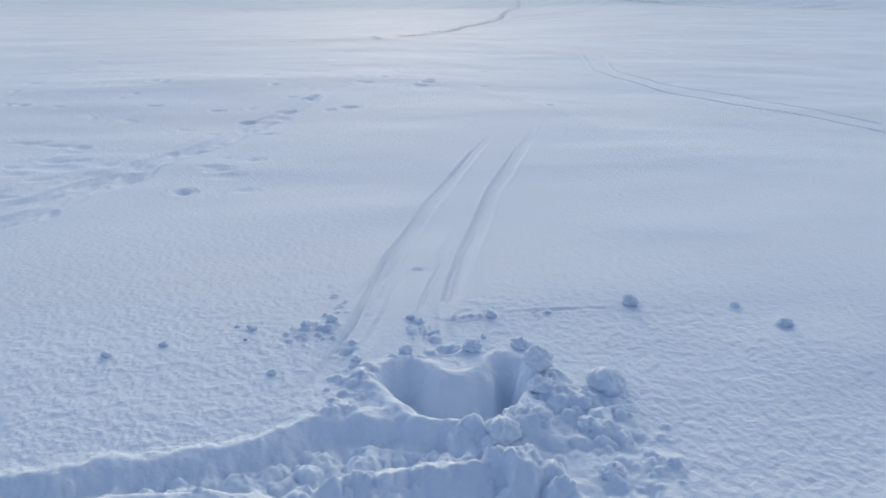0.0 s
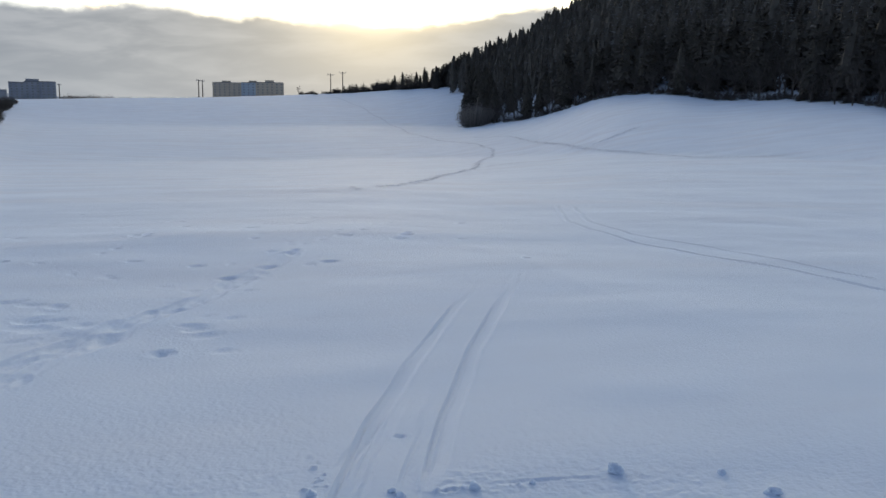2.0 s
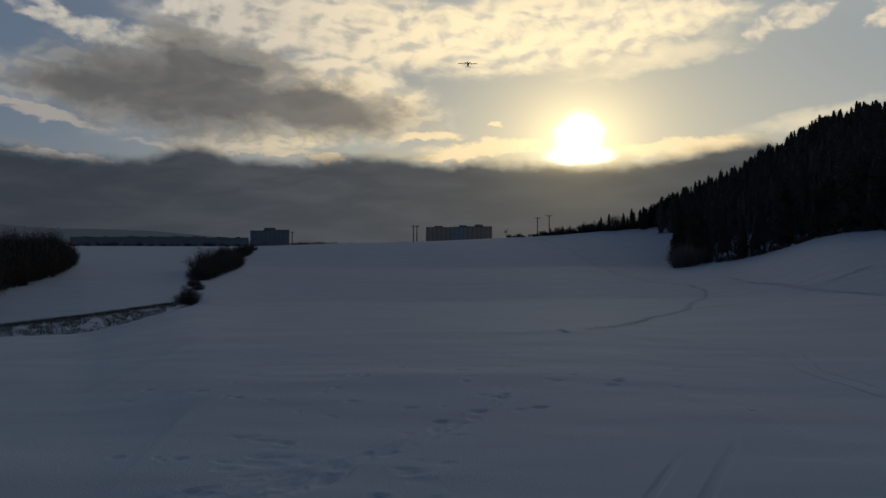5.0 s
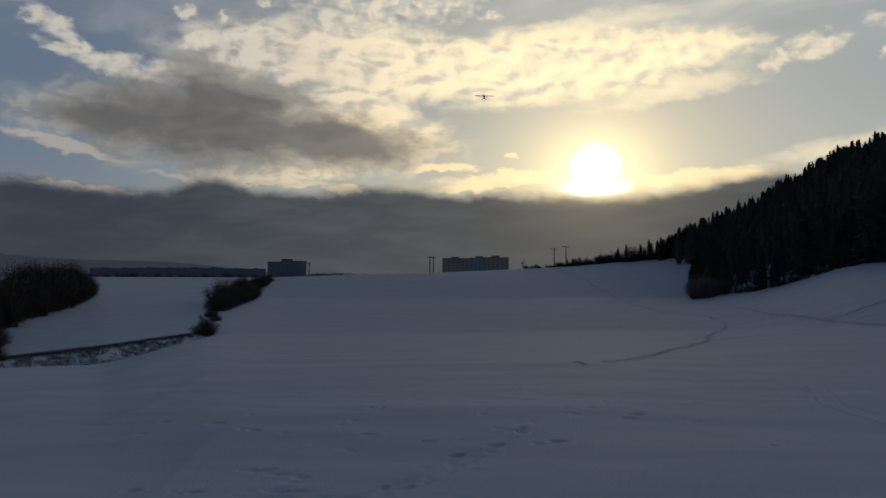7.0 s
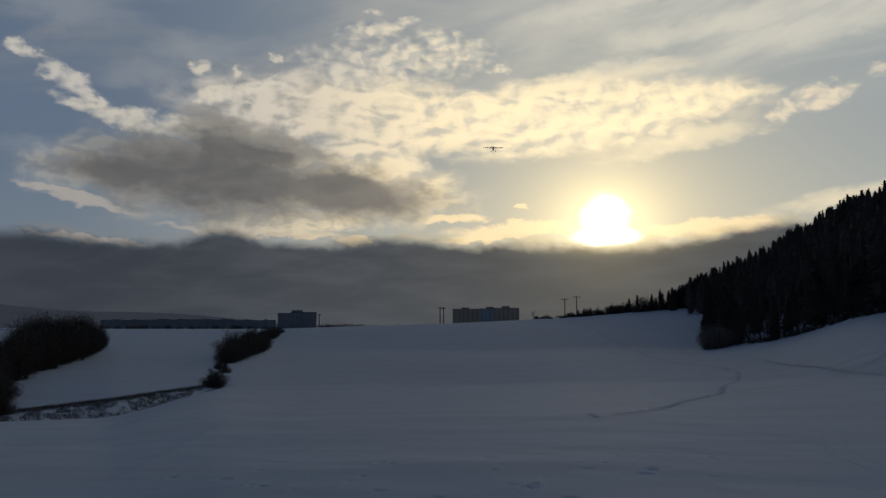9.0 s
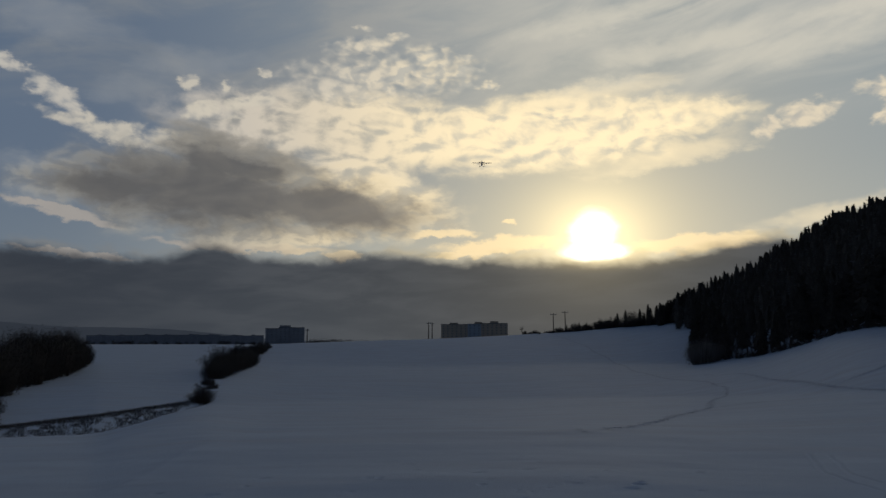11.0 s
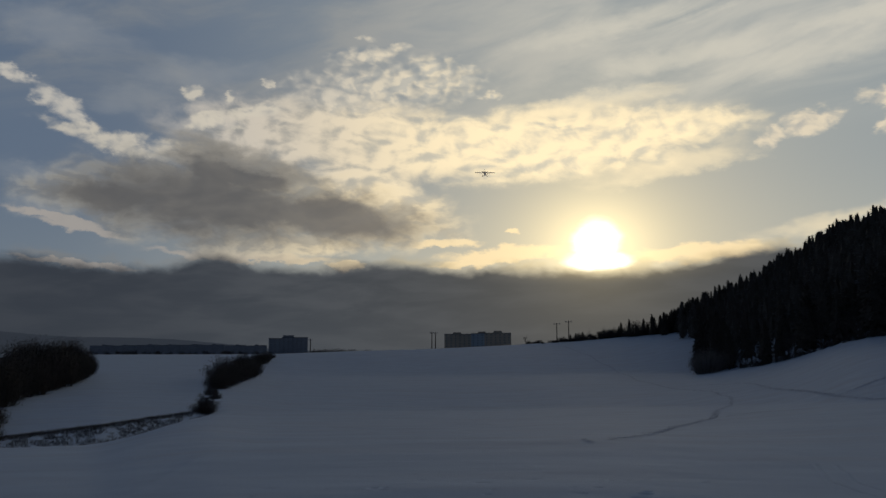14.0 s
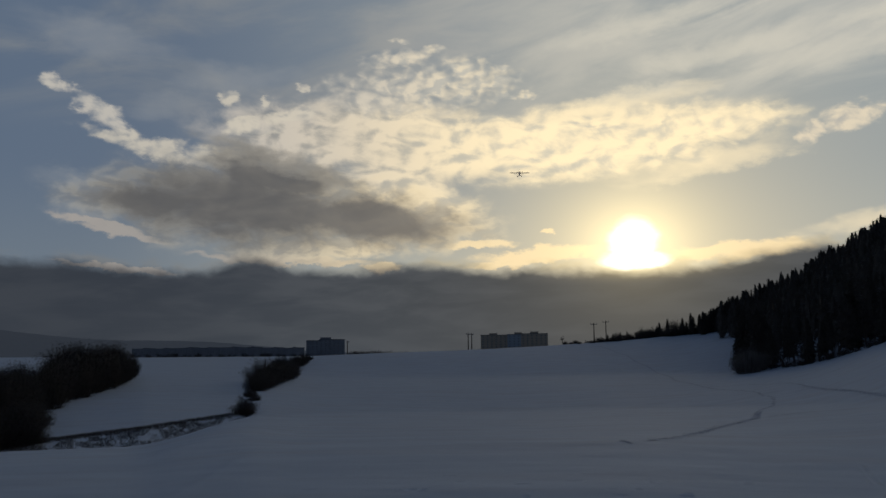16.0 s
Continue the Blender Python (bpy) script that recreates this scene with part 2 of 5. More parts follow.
dark = W.mix(W.mul(W.math("EXPONENT", W.mul(dist, -0.15)), 0.8), dark, (0.185, 0.172, 0.140))
dark = W.mix(W.mul(W.ramp(turn, -6, -28), 0.55), dark, (0.036, 0.043, 0.057))
sky = W.mix(W.mul(bank, 0.97), sky, dark)
# behind and beside the view: even evening cloud
side = W.ramp(W.math("ABSOLUTE", turn), 55, 85)
sky = W.mix(W.mul(side, 0.9), sky, W.mix(n_big, (0.020, 0.035, 0.068), (0.035, 0.056, 0.102)))
# the sun itself, blurred by thin cloud
faint = warped(0.22, 0.5, 4, 1.6, 1.0)
core = most(blot(SUN_AZ, SUN_EL + 0.30, 1.45, 1.45, 0, 0.95, faint), blot(SUN_AZ + 0.1, SUN_EL - 0.85, 2.0, 0.6, 0, 0.95, faint))
core = W.mul(core, W.ramp(W.add(rise, W.mul(W.add(n_small, -0.5), 1.2)), 5.2, 6.0))
shine = W.mix(W.mul(glow_near, W.ramp(rise, 4.6, 6.6, 0.12, 1)), (0, 0, 0), (1.25, 0.95, 0.42))
shine = W.mix(core, shine, (4.0, 3.7, 2.9))
sky = W.mix(1.0, sky, shine, "ADD")
back = node(wt, "ShaderNodeBackground")
wt.links.new(sky, back.inputs[0])
back.inputs[1].default_value = 3.25
wt.links.new(back.outputs[0], node(wt, "ShaderNodeOutputWorld").inputs[0])

sun = new("sun", bpy.data.lights.new("sun", "SUN"))
sun.data.energy, sun.data.angle, sun.data.color = 0.5, radians(10), (1.0, 0.86, 0.66)
a, e = radians(SUN_AZ), radians(SUN_EL)
sun.matrix_world = look((math.sin(a) * 900, math.cos(a) * 900, math.tan(e) * 900), (0, 0, 0))


# ---- materials ----
def material(name, colour, rough=0.7, second=None, scale=6.0, bump=0.0, bump_scale=60.0, metal=0.0, spec=0.3, each=0.0, stretch=(1, 1, 1), frost=0.0):
    """A surface of two mottled colours with grain; each: how far pieces differ; frost: snow dust on what faces up."""
    m = bpy.data.materials.new(name)
    m.use_nodes = True
    nt = m.node_tree
    b, N = nt.nodes["Principled BSDF"], Nodes(nt)
    at = N.vec("MULTIPLY", node(nt, "ShaderNodeTexCoord").outputs["Object"], stretch)
    second = second or tuple(c * 0.7 for c in colour)
    blotch = N.ramp(N.noise(at, scale, 6, 0.6).outputs[0], 0.35, 0.68)
    col = N.mix(blotch, colour, second)
    grain = N.noise(at, bump_scale, 3, 0.6).outputs[0]
    col = N.mix(N.mul(N.ramp(grain, 0.3, 0.75), 0.25), col, tuple(c * 0.6 for c in colour))
    if each:
        info = node(nt, "ShaderNodeObjectInfo").outputs["Random"]
        col = N.mix(N.mul(info, each), col, tuple(c * 0.45 for c in second))
    if frost:
        up = node(nt, "ShaderNodeSeparateXYZ")
        nt.links.new(node(nt, "ShaderNodeNewGeometry").outputs["Normal"], up.inputs[0])
        cover = N.mul(N.ramp(N.math("ABSOLUTE", up.outputs[2]), 0.45, 0.95), N.ramp(N.noise(at, 0.9, 3).outputs[0], 0.45, 0.7))
        col = N.mix(N.mul(cover, frost), col, (0.7, 0.72, 0.76))
    nt.links.new(col, b.inputs["Base Color"])
    b.inputs["Roughness"].default_value, b.inputs["Metallic"].default_value, b.inputs["Specular IOR Level"].default_value = rough, metal, spec
    nt.links.new(N.add(rough - 0.08, N.mul(grain, 0.16)), b.inputs["Roughness"])
    if bump:
        n = node(nt, "ShaderNodeBump")
        n.inputs["Strength"].default_value, n.inputs["Distance"].default_value = 1.0, bump
        nt.links.new(grain, n.inputs["Height"])
        nt.links.new(n.outputs[0], b.inputs["Normal"])
    return m


def snow_material(name, size=1.0):
    m = bpy.data.materials.new(name)
    m.use_nodes = True
    nt = m.node_tree
    b, N = nt.nodes["Principled BSDF"], Nodes(nt)
    at = N.vec("MULTIPLY", node(nt, "ShaderNodeTexCoord").outputs["Object"], (size, size, size))
    crust = N.noise(N.vec("MULTIPLY", at, (0.35, 0.9, 1)), 0.5, 6, 0.6).outputs[0]
    col = N.mix(N.ramp(crust, 0.3, 0.7), (0.685, 0.765, 0.865), (0.625, 0.705, 0.81))
    wind = N.noise(N.vec("MULTIPLY", at, (0.09, 0.35, 0.3)), 1.0, 5, 0.6, 0.5).outputs[0]
    col = N.mix(N.mul(N.ramp(wind, 0.45, 0.70), 0.45), col, (0.61, 0.645, 0.715))
    nt.links.new(col, b.inputs["Base Color"])
    b.inputs["Roughness"].default_value, b.inputs["Specular IOR Level"].default_value = 0.85, 0.09
    grains = N.noise(at, 240.0, 2, 0.6).outputs[0]
    dimples = N.noise(N.vec("MULTIPLY", at, (0.9, 0.95, 1)), 46.0, 2, 0.5).outputs[0]
    one = node(nt, "ShaderNodeBump")
    one.inputs["Strength"].default_value, one.inputs["Distance"].default_value = 0.8, 0.0055 * size ** 0.5
    nt.links.new(dimples, one.inputs["Height"])
    two = node(nt, "ShaderNodeBump")
    two.inputs["Strength"].default_value, two.inputs["Distance"].default_value = 0.5, 0.0012
    nt.links.new(grains, two.inputs["Height"])
    drift = N.noise(N.vec("MULTIPLY", at, (0.6, 1.4, 1)), 0.7, 2, 0.45, 0.5).outputs[0]
    three = node(nt, "ShaderNodeBump")
    three.inputs["Strength"].default_value, three.inputs["Distance"].default_value = 0.5, 0.05 * size
    nt.links.new(drift, three.inputs["Height"])
    nt.links.new(three.outputs[0], one.inputs["Normal"])
    nt.links.new(one.outputs[0], two.inputs["Normal"])
    nt.links.new(two.outputs[0], b.inputs["Normal"])
    return m


SNOW = snow_material("snow")
CLOD = snow_material("clod_snow", 0.04)
BARK = material("bark", (0.11, 0.092, 0.076), 0.9, (0.07, 0.058, 0.05), 3, 0.01, 30, stretch=(1, 1, 0.25))
NEEDLE = material("needles", (0.090, 0.077, 0.059), 0.85, (0.066, 0.056, 0.044), 0.6, 0, 8, each=0.35, frost=0.05)
FROSTED = material("snow_dusted_needles", (0.115, 0.100, 0.080), 0.85, (0.085, 0.073, 0.058), 0.6, 0, 8, frost=0.28)
TWIG = material("twigs", (0.095, 0.080, 0.068), 0.9, (0.065, 0.054, 0.046), 2, 0, 20, each=0.4)
WEED = material("dry_weeds", (0.16, 0.135, 0.115), 0.9, (0.10, 0.085, 0.075), 0.8, 0, 9)
PALE_TWIG = material("pale_twigs", (0.28, 0.25, 0.225), 0.9, (0.19, 0.17, 0.15), 2, 0, 20)


# ---- ground ----
def lattice(x, y, seed):
    """Smooth value noise, -1 to 1."""
    xi, yi = np.floor(x), np.floor(y)
    fx, fy = x - xi, y - yi
    fx, fy = fx * fx * (3 - 2 * fx), fy * fy * (3 - 2 * fy)

    def h(i, j):
        v = np.sin(i * 127.1 + j * 311.7 + seed * 74.7) * 43758.5453
        return (v - np.floor(v)) * 2 - 1

    return (h(xi, yi) * (1 - fx) + h(xi + 1, yi) * fx) * (1 - fy) + (h(xi, yi + 1) * (1 - fx) + h(xi + 1, yi + 1) * fx) * fy


def rough(x, y, size, octaves, seed, gain=0.5):
    out, amp = 0 * x, 1.0
    for k in range(octaves):
        out = out + amp * lattice(x / size + k * 17.3, y / size - k * 9.1, seed + k)
        size, amp = size * 0.5, amp * gain
    return out


def smooth(v, lo, hi):
    u = np.clip((v - lo) / (hi - lo), 0, 1)
    return u * u * (3 - 2 * u)


# The lie of the land round the eye: bearing, distance and rise (degrees) of the near brow or hollow, then of the far crest.
LAND = np.array([
    (-180, 100, -2.5, 200, -1.0, 300, 1.0), (-60, 58, -5.3, 240, -0.95, 420, -0.2), (-30, 55, -5.65, 240, -0.95, 420, -0.15), (-22, 57, -5.75, 240, -0.95, 420, -0.15),
    (-19, 67, -5.0, 240, -0.95, 420, -0.15), (-16.7, 82, -4.25, 240, -0.95, 410, -0.2), (-15.4, 95, -3.95, 230, -1.0, 380, -0.2), (-13, 100, -3.9, 215, -1.2, 310, -0.15),
    (-11, 105, -3.9, 205, -1.5, 290, -0.08), (-0.5, 110, -3.9, 200, -1.7, 300, 0.3), (5.4, 112, -3.85, 200, -1.6, 310, 0.57), (9.7, 112, -3.65, 205, -1.5, 310, 0.87),
    (13.5, 110, -3.6, 205, -1.45, 300, 1.15), (16.6, 105, -3.55, 200, -1.42, 280, 1.32), (18.2, 100, -3.5, 195, -1.4, 290, 1.9), (20.4, 95, -3.4, 185, -1.05, 300, 3.1),
    (22.5, 90, -3.3, 177, -0.7, 310, 4.2), (24.2, 85, -3.2, 169, -0.1, 320, 5.1), (27.3, 75, -3.05, 153, 0.93, 330, 6.5), (31.3, 70, -2.95, 141, 1.25, 330, 7.4),
    (34, 68, -2.9, 134, 0.78, 330, 7.9), (39.3, 62, -2.9, 121, 0.85, 330, 8.1), (43.5, 58, -3.0, 111, 0.6, 330, 8.1), (46, 55, -3.0, 103, -0.1, 330, 8.0),
    (54, 50, -3.2, 96, -0.5, 320, 7.0), (180, 100, -2.5, 200, -1.0, 300, 1.0)])
BEARINGS = np.arange(-180, 180.05, 0.1)
SMOOTHED = [np.convolve(np.pad(np.interp(BEARINGS, LAND[:, 0], LAND[:, k]), 22, "edge"), np.hanning(47)[1:-1] / np.hanning(47).sum(), "valid") for k in range(1, 7)]


def land(r, az):
    """Height of the bare land at distance r and bearing az, from the start's snow level."""
    r1, e1, rm, em, r2, e2 = (np.interp(az, BEARINGS, table) for table in SMOOTHED)
    z1, zm, z2 = (d * np.tan(np.radians(e)) + EYE for d, e in ((r1, e1), (rm, em), (r2, e2)))
    steps, left = (0, 0.1, 0.2, 0.4, 0.65, 1.0), smooth(-az, 11, 21)
    near = z1 * ((1 - left) * np.interp(r / r1, steps, (0, 0.02, 0.12, 0.42, 0.71, 1.0)) + left * np.interp(r / r1, steps, (0, 0.02, 0.07, 0.24, 0.55, 1.0)))
    # the gully beyond the brow on the left
    gully = smooth(-az, 14.0, 16.2) * smooth(az, -80, -55)
    rs = np.interp(az, (-28, -22, -20, -16.5, -15), (80, 83, 88, 98, 106))
    zs = rs * np.tan(np.radians(np.interp(az, (-28, -22, -20, -16.5, -15), (-5.1, -4.5, -4.26, -3.83, -3.65)))) + EYE
    rd = r1 + 0.5 * (rs - r1)
    zd = rd * np.tan(np.radians(e1)) + EYE - 0.45
    far = np.where(r < rm, z1 + (zm - z1) * np.clip((r - r1) / (rm - r1), 0, 1), zm + (z2 - zm) * np.clip((r - rm) / (r2 - rm), 0, 1))
    dip = np.where(r < rd, z1 + (zd - z1) * (r - r1) / (rd - r1),
                   np.where(r < rs, zd + (zs - zd) * (r - rd) / (rs - rd), zs + (z2 - zs) * np.clip((r - rs) / (r2 - rs), 0, 1)))
    far = far + (dip - far) * gully
    z = np.where(r < r1, near, far)
    # past the crest the land falls to a plain, with hills at the end of it
    plain = -0.9 + 0 * r
    hill = smooth(az, 15, 20) * smooth(-az, -75, -55)
    fall = smooth(r, r2 * 1.03, r2 + 160 + 500 * hill)
    z = np.where(r > r2, z2 + (plain - z2) * fall, z)
    return z


AZ = np.concatenate([np.arange(-180, -40, 4.0), np.arange(-40, -34, 0.5), np.arange(-34, 50, 0.11), np.arange(50, 60, 0.5), np.arange(60, 180.1, 4.0)])
RR = np.concatenate([np.geomspace(0.25, 1.55, 14)[:-1], np.geomspace(1.55, 3.5, 270)[:-1], np.geomspace(3.5, 9, 180)[:-1], np.geomspace(9, 17, 150)[:-1], np.geomspace(17, 130, 180)[:-1], np.geomspace(130, 450, 90)[:-1], np.geomspace(450, 4900, 60)])
GR, GA = np.meshgrid(RR, AZ, indexing="ij")
BASE = land(GR, GA)
for _ in range(3):      # round off the breaks of slope
    BASE[1:-1] = 0.25 * BASE[:-2] + 0.5 * BASE[1:-1] + 0.25 * BASE[2:]
    BASE[:, 1:-1] = 0.25 * BASE[:, :-2] + 0.5 * BASE[:, 1:-1] + 0.25 * BASE[:, 2:]


def polar(az, r):
    return r * math.sin(radians(az)), r * math.cos(radians(az))


GX, GY = GR * np.sin(np.radians(GA)), GR * np.cos(np.radians(GA))
GZ = BASE.copy()
# soft drifts and wind ripples
fade = smooth(GR, 0.5, 3.0) * (0.15 + 0.85 * smooth(GA, -36, -32) * smooth(-GA, -52, -48))
GZ += fade * ((0.026 + 0.006 * smooth(GR, 8, 40)) * rough(GX, GY * 1.8, 2.9, 3, 11) + 0.25 * smooth(GR, 40, 140) * smooth(-GR, -450, -300) * rough(GX, GY, 38, 2, 3))
GRAIN = 0.0023 * smooth(-GR, -6.0, -3.0) * rough(GX * 1.0, GY * 0.85, 0.027, 2, 21, 0.7) * smooth(GA, -34, -32) * smooth(-GA, -50, -48)
GZ += GRAIN
# ---- marks in the snow near the eye ----
near_n = int(np.searchsorted(RR, 17.0))
X, Y = GX[:near_n], GY[:near_n]
DZ = np.zeros_like(X)


def along(points):
    """Distance of every near point from a line through the points, and how far along it lies."""
    best, run, total = np.full(X.shape, 1e9), np.zeros(X.shape), 0.0
    for (x0, y0), (x1, y1) in zip(points, points[1:]):
        dx, dy = x1 - x0, y1 - y0
        length = math.hypot(dx, dy)
        u = np.clip(((X - x0) * dx + (Y - y0) * dy) / length ** 2, 0, 1)
        side = (dx * (Y - y0) - dy * (X - x0)) / length
        d = np.hypot(X - x0 - u * dx, Y - y0 - u * dy)
        closer = d < np.abs(best)
        best = np.where(closer, np.where(side < 0, d, -d), best)
        run = np.where(closer, total + u * length, run)
        total += length
    return best, run


wobble = rough(X, Y, 0.35, 3, 41)
fine = rough(X, Y, 0.06, 3, 43, 0.6)


def groove(points, width, depth, rim=0.25, grain=0.15, fade_in=0.0, fade_out=0.0, scratch=0.0):
    global DZ
    d, run = along(points)
    d = d + 0.12 * width * wobble
    cut = smooth(-np.abs(d), -width * 0.5, -width * 0.30)
    cut0 = cut
    lip = np.exp(-((np.abs(d) - width * 0.62) / (width * 0.16)) ** 2)
    k = smooth(run, 0, fade_in) if fade_in else 1.0
    if fade_out:
        k = k * smooth(run.max() - run, 0, fade_out)
    if scratch:
        cut = cut * (1 + scratch / depth * lattice(d / 0.022, run / 0.9, 91))
    if width > 0.1:
        DZ = DZ - k * cut0 * GRAIN[:near_n]
    DZ = DZ + k * (-depth * cut * (1 + grain * fine) + rim * depth * lip * (0.6 + 0.5 * wobble))


def dent(x, y, long, wide, depth, turn, rim=0.25):
    """A hollow such as a boot leaves, drifted over."""
    global DZ
    c, s = math.cos(radians(turn)), math.sin(radians(turn))
    u, v = ((X - x) * c + (Y - y) * s) / long, (-(X - x) * s + (Y - y) * c) / wide
    q = np.hypot(u, v) + 0.42 * wobble + 0.12 * fine
    DZ = DZ - depth * smooth(-q, -1.0, 0.0) + rim * depth * np.exp(-((q - 1.12) / 0.2) ** 2)


# tracks of the two skis: broad and scraped where the aircraft was pushed off, then running on and fading where it lifted
groove([(0.28, 2.53), (0.37, 2.74), (0.55, 3.12), (0.79, 3.72), (1.16, 4.60)], 0.16, 0.008, 0.25, 0.1, 0.25, 0.7, 0.005)
groove([(0.80, 2.75), (0.86, 3.15), (1.06, 3.66), (1.29, 4.24), (1.42, 4.60)], 0.18, 0.008, 0.25, 0.1, 0.25, 0.7, 0.005)
groove([(0.50, 3.28), (0.82, 3.92), (1.31, 4.98), (1.96, 6.24), (2.70, 7.66)], 0.085, 0.007, 0.9, 0.1, 0.4, 2.6)
groove([(0.94, 3.17), (1.26, 3.96), (1.79, 5.13), (2.38, 6.26), (3.28, 8.03)], 0.085, 0.007, 0.9, 0.1, 0.4, 2.6)
groove([(0.20, 2.55), (0.30, 2.76), (0.49, 3.13), (0.77, 3.92), (1.26, 4.99), (1.90, 6.20), (2.2, 6.8)], 0.030, 0.010, 0.5, 0.1, 0.2, 1.2)
groove([(0.77, 3.14), (0.96, 3.60), (1.12, 3.95)], 0.022, 0.006, 0.4, 0.1, 0.2, 0.3)
groove([(0.90, 3.18), (1.05, 3.60), (1.21, 3.98), (1.74, 5.15), (2.33, 6.28), (2.6, 6.8)], 0.032, 0.012, 0.5, 0.1, 0.2, 1.0)
groove([(0.60, 3.26), (0.79, 3.79), (0.98, 4.2)], 0.02, 0.006, 0.4, 0.1, 0.2, 0.3)
d, run = along([(0.45, 2.75), (0.68, 3.20), (0.90, 3.75), (1.25, 4.50), (1.7, 5.4)])
DZ = DZ - GRAIN[:near_n] * 0.85 * smooth(-np.abs(d + 0.10 * wobble), -0.42, -0.25) * smooth(run, 0.05, 0.3) * smooth(run.max() - run, 0, 0.8)      # swept smooth by the airscrew
# older, drifted double track
groove([(7.0, 15.5), (5.95, 12.7), (5.68, 11.2), (5.66, 9.9), (5.88, 8.5), (6.35, 7.5), (6.6, 6.0)], 0.09, 0.014, 0.9, 0.1)
groove([(7.4, 15.6), (6.25, 12.5), (6.0, 10.6), (6.42, 9.33), (6.67, 8.2), (6.9, 7.0)], 0.09, 0.012, 0.9, 0.1)
# trodden trail and drifted boot prints
trod = random.Random(8)
for line in ([(-2.3, 4.35), (-1.6, 4.75), (-1.3, 5.0), (-1.1, 5.2), (-1.0, 5.6), (-0.7, 6.0), (-0.6, 6.4), (-0.4, 6.7), (-0.2, 6.95), (0.0, 7.25), (0.3, 8.1), (0.7, 8.8), (1.0, 9.6)],
             [(-2.4, 4.7), (-1.7, 5.1), (-1.4, 5.3), (-1.2, 5.5), (-0.9, 6.0), (-0.7, 6.4), (-0.4, 6.9), (-0.2, 7.2)], [(-2.2, 5.3), (-1.7, 5.55), (-1.3, 5.9), (-1.0, 6.3)]):
    groove(line, 0.26, 0.010, 0.25, 0.3, 0.5, 1.6)
    for (x0, y0), (x1, y1) in zip(line, line[1:]):
        length, way_on = math.hypot(x1 - x0, y1 - y0), math.degrees(math.atan2(y1 - y0, x1 - x0))
        for k in range(int(length / 0.22) + 1):
            u = trod.random()
            dent(x0 + (x1 - x0) * u + trod.gauss(0, 0.05), y0 + (y1 - y0) * u + trod.gauss(0, 0.04), trod.uniform(0.10, 0.22), trod.uniform(0.05, 0.085), trod.uniform(0.006, 0.015), way_on + trod.gauss(0, 22), 0.2)
prints = random.Random(12)
for x, y in ((-0.2, 6.9), (0.2, 8.2), (0.6, 8.7), (1.0, 9.6), (1.7, 10.6), (2.1, 11.1), (-0.3, 5.6), (-1.2, 7.0), (-1.3, 6.7), (-1.2, 6.4), (-0.1, 6.2), (0.0, 6.6), (-0.9, 11.1), (0.4, 7.5), (-0.4, 7.7), (-0.1, 7.5), (1.4, 10.3), (2.7, 12.1), (1.5, 14.6), (0.1, 5.6), (-1.6, 7.5), (-0.9, 6.5), (-1.7, 7.5), (-1.4, 7.3), (-1.2, 7.2), (-1.3, 6.8), (-1.3, 6.5), (-1.5, 6.3), (-1.3, 6.1), (-0.3, 5.6), (-0.1, 6.3), (0.0, 6.0), (0.2, 6.5), (0.2, 8.2), (0.4, 8.1), (-0.4, 7.9), (-0.5, 7.8), (0.3, 7.5), (-0.1, 7.6), (-0.9, 11.2), (-0.3, 7.3), (1.7, 10.7), (1.0, 10.0)):
    dent(x, y, prints.uniform(0.10, 0.18), prints.uniform(0.06, 0.10), prints.uniform(0.010, 0.020), prints.uniform(-25, 25), 0.08)
for _ in range(46):
    u = prints.random()
    x, y = -3.2 + 7.0 * u + prints.gauss(0, 0.5), 10.6 + 1.6 * u + prints.gauss(0, 1.5)
    dent(x, y, prints.uniform(0.06, 0.16), prints.uniform(0.05, 0.09), prints.uniform(0.012, 0.030), prints.uniform(-15, 15), 0.08)
for _ in range(8):
    x, y = prints.gauss(-1.6, 0.8), prints.gauss(7.2, 0.8)
    dent(x, y, prints.uniform(0.05, 0.13), prints.uniform(0.04, 0.08), prints.uniform(0.010, 0.024), prints.uniform(-20, 20), 0.08)
# the churned snow where the aircraft was set down: two trenches with broken edges, crumbled snow, and a dug hole
def billow(size, seed):
    return sum(w * (1 - (1 - np.abs(lattice((0.8 * X + 0.6 * Y) / size * k + 5 * k, (0.8 * Y - 0.6 * X) / size * k, seed + k))) ** 2) for k, w in ((1, 0.5), (2.1, 0.3), (4.3, 0.2)))


def area(points):
    """Signed distance to a closed outline, positive inside."""
    d = np.abs(along(points + points[:1])[0])
    odd = np.zeros(X.shape, bool)
    for (x0, y0), (x1, y1) in zip(points, points[1:] + points[:1]):
        if y0 != y1:
            odd ^= ((y0 > Y) != (y1 > Y)) & (X < (x1 - x0) * (Y - y0) / (y1 - y0) + x0)
    return np.where(odd, d, -d)


jag = 0.020 * wobble + 0.012 * fine
crumbly = rough(X, Y, 0.022, 2, 55)
puffs_small, puffs_large = billow(0.075, 61), billow(0.15, 65)
# disturbed snow all round
rubble = smooth(area([(0.18, 2.40), (0.36, 2.60), (0.50, 2.78), (0.62, 2.70), (0.70, 2.60), (0.95, 2.64), (1.12, 2.70), (1.24, 2.50), (1.38, 2.25), (1.42, 1.95), (1.30, 1.65), (0.98, 1.72), (0.98, 2.00), (0.30, 1.95),
                         (0.05, 2.03), (-0.35, 2.08), (-0.3, 2.16), (-0.05, 2.26)]) + jag, -0.03, 0.08)
DZ = DZ * (1 - rubble) + rubble * (0.022 * puffs_small + 0.030 * puffs_large + 0.002 * crumbly - 0.022)
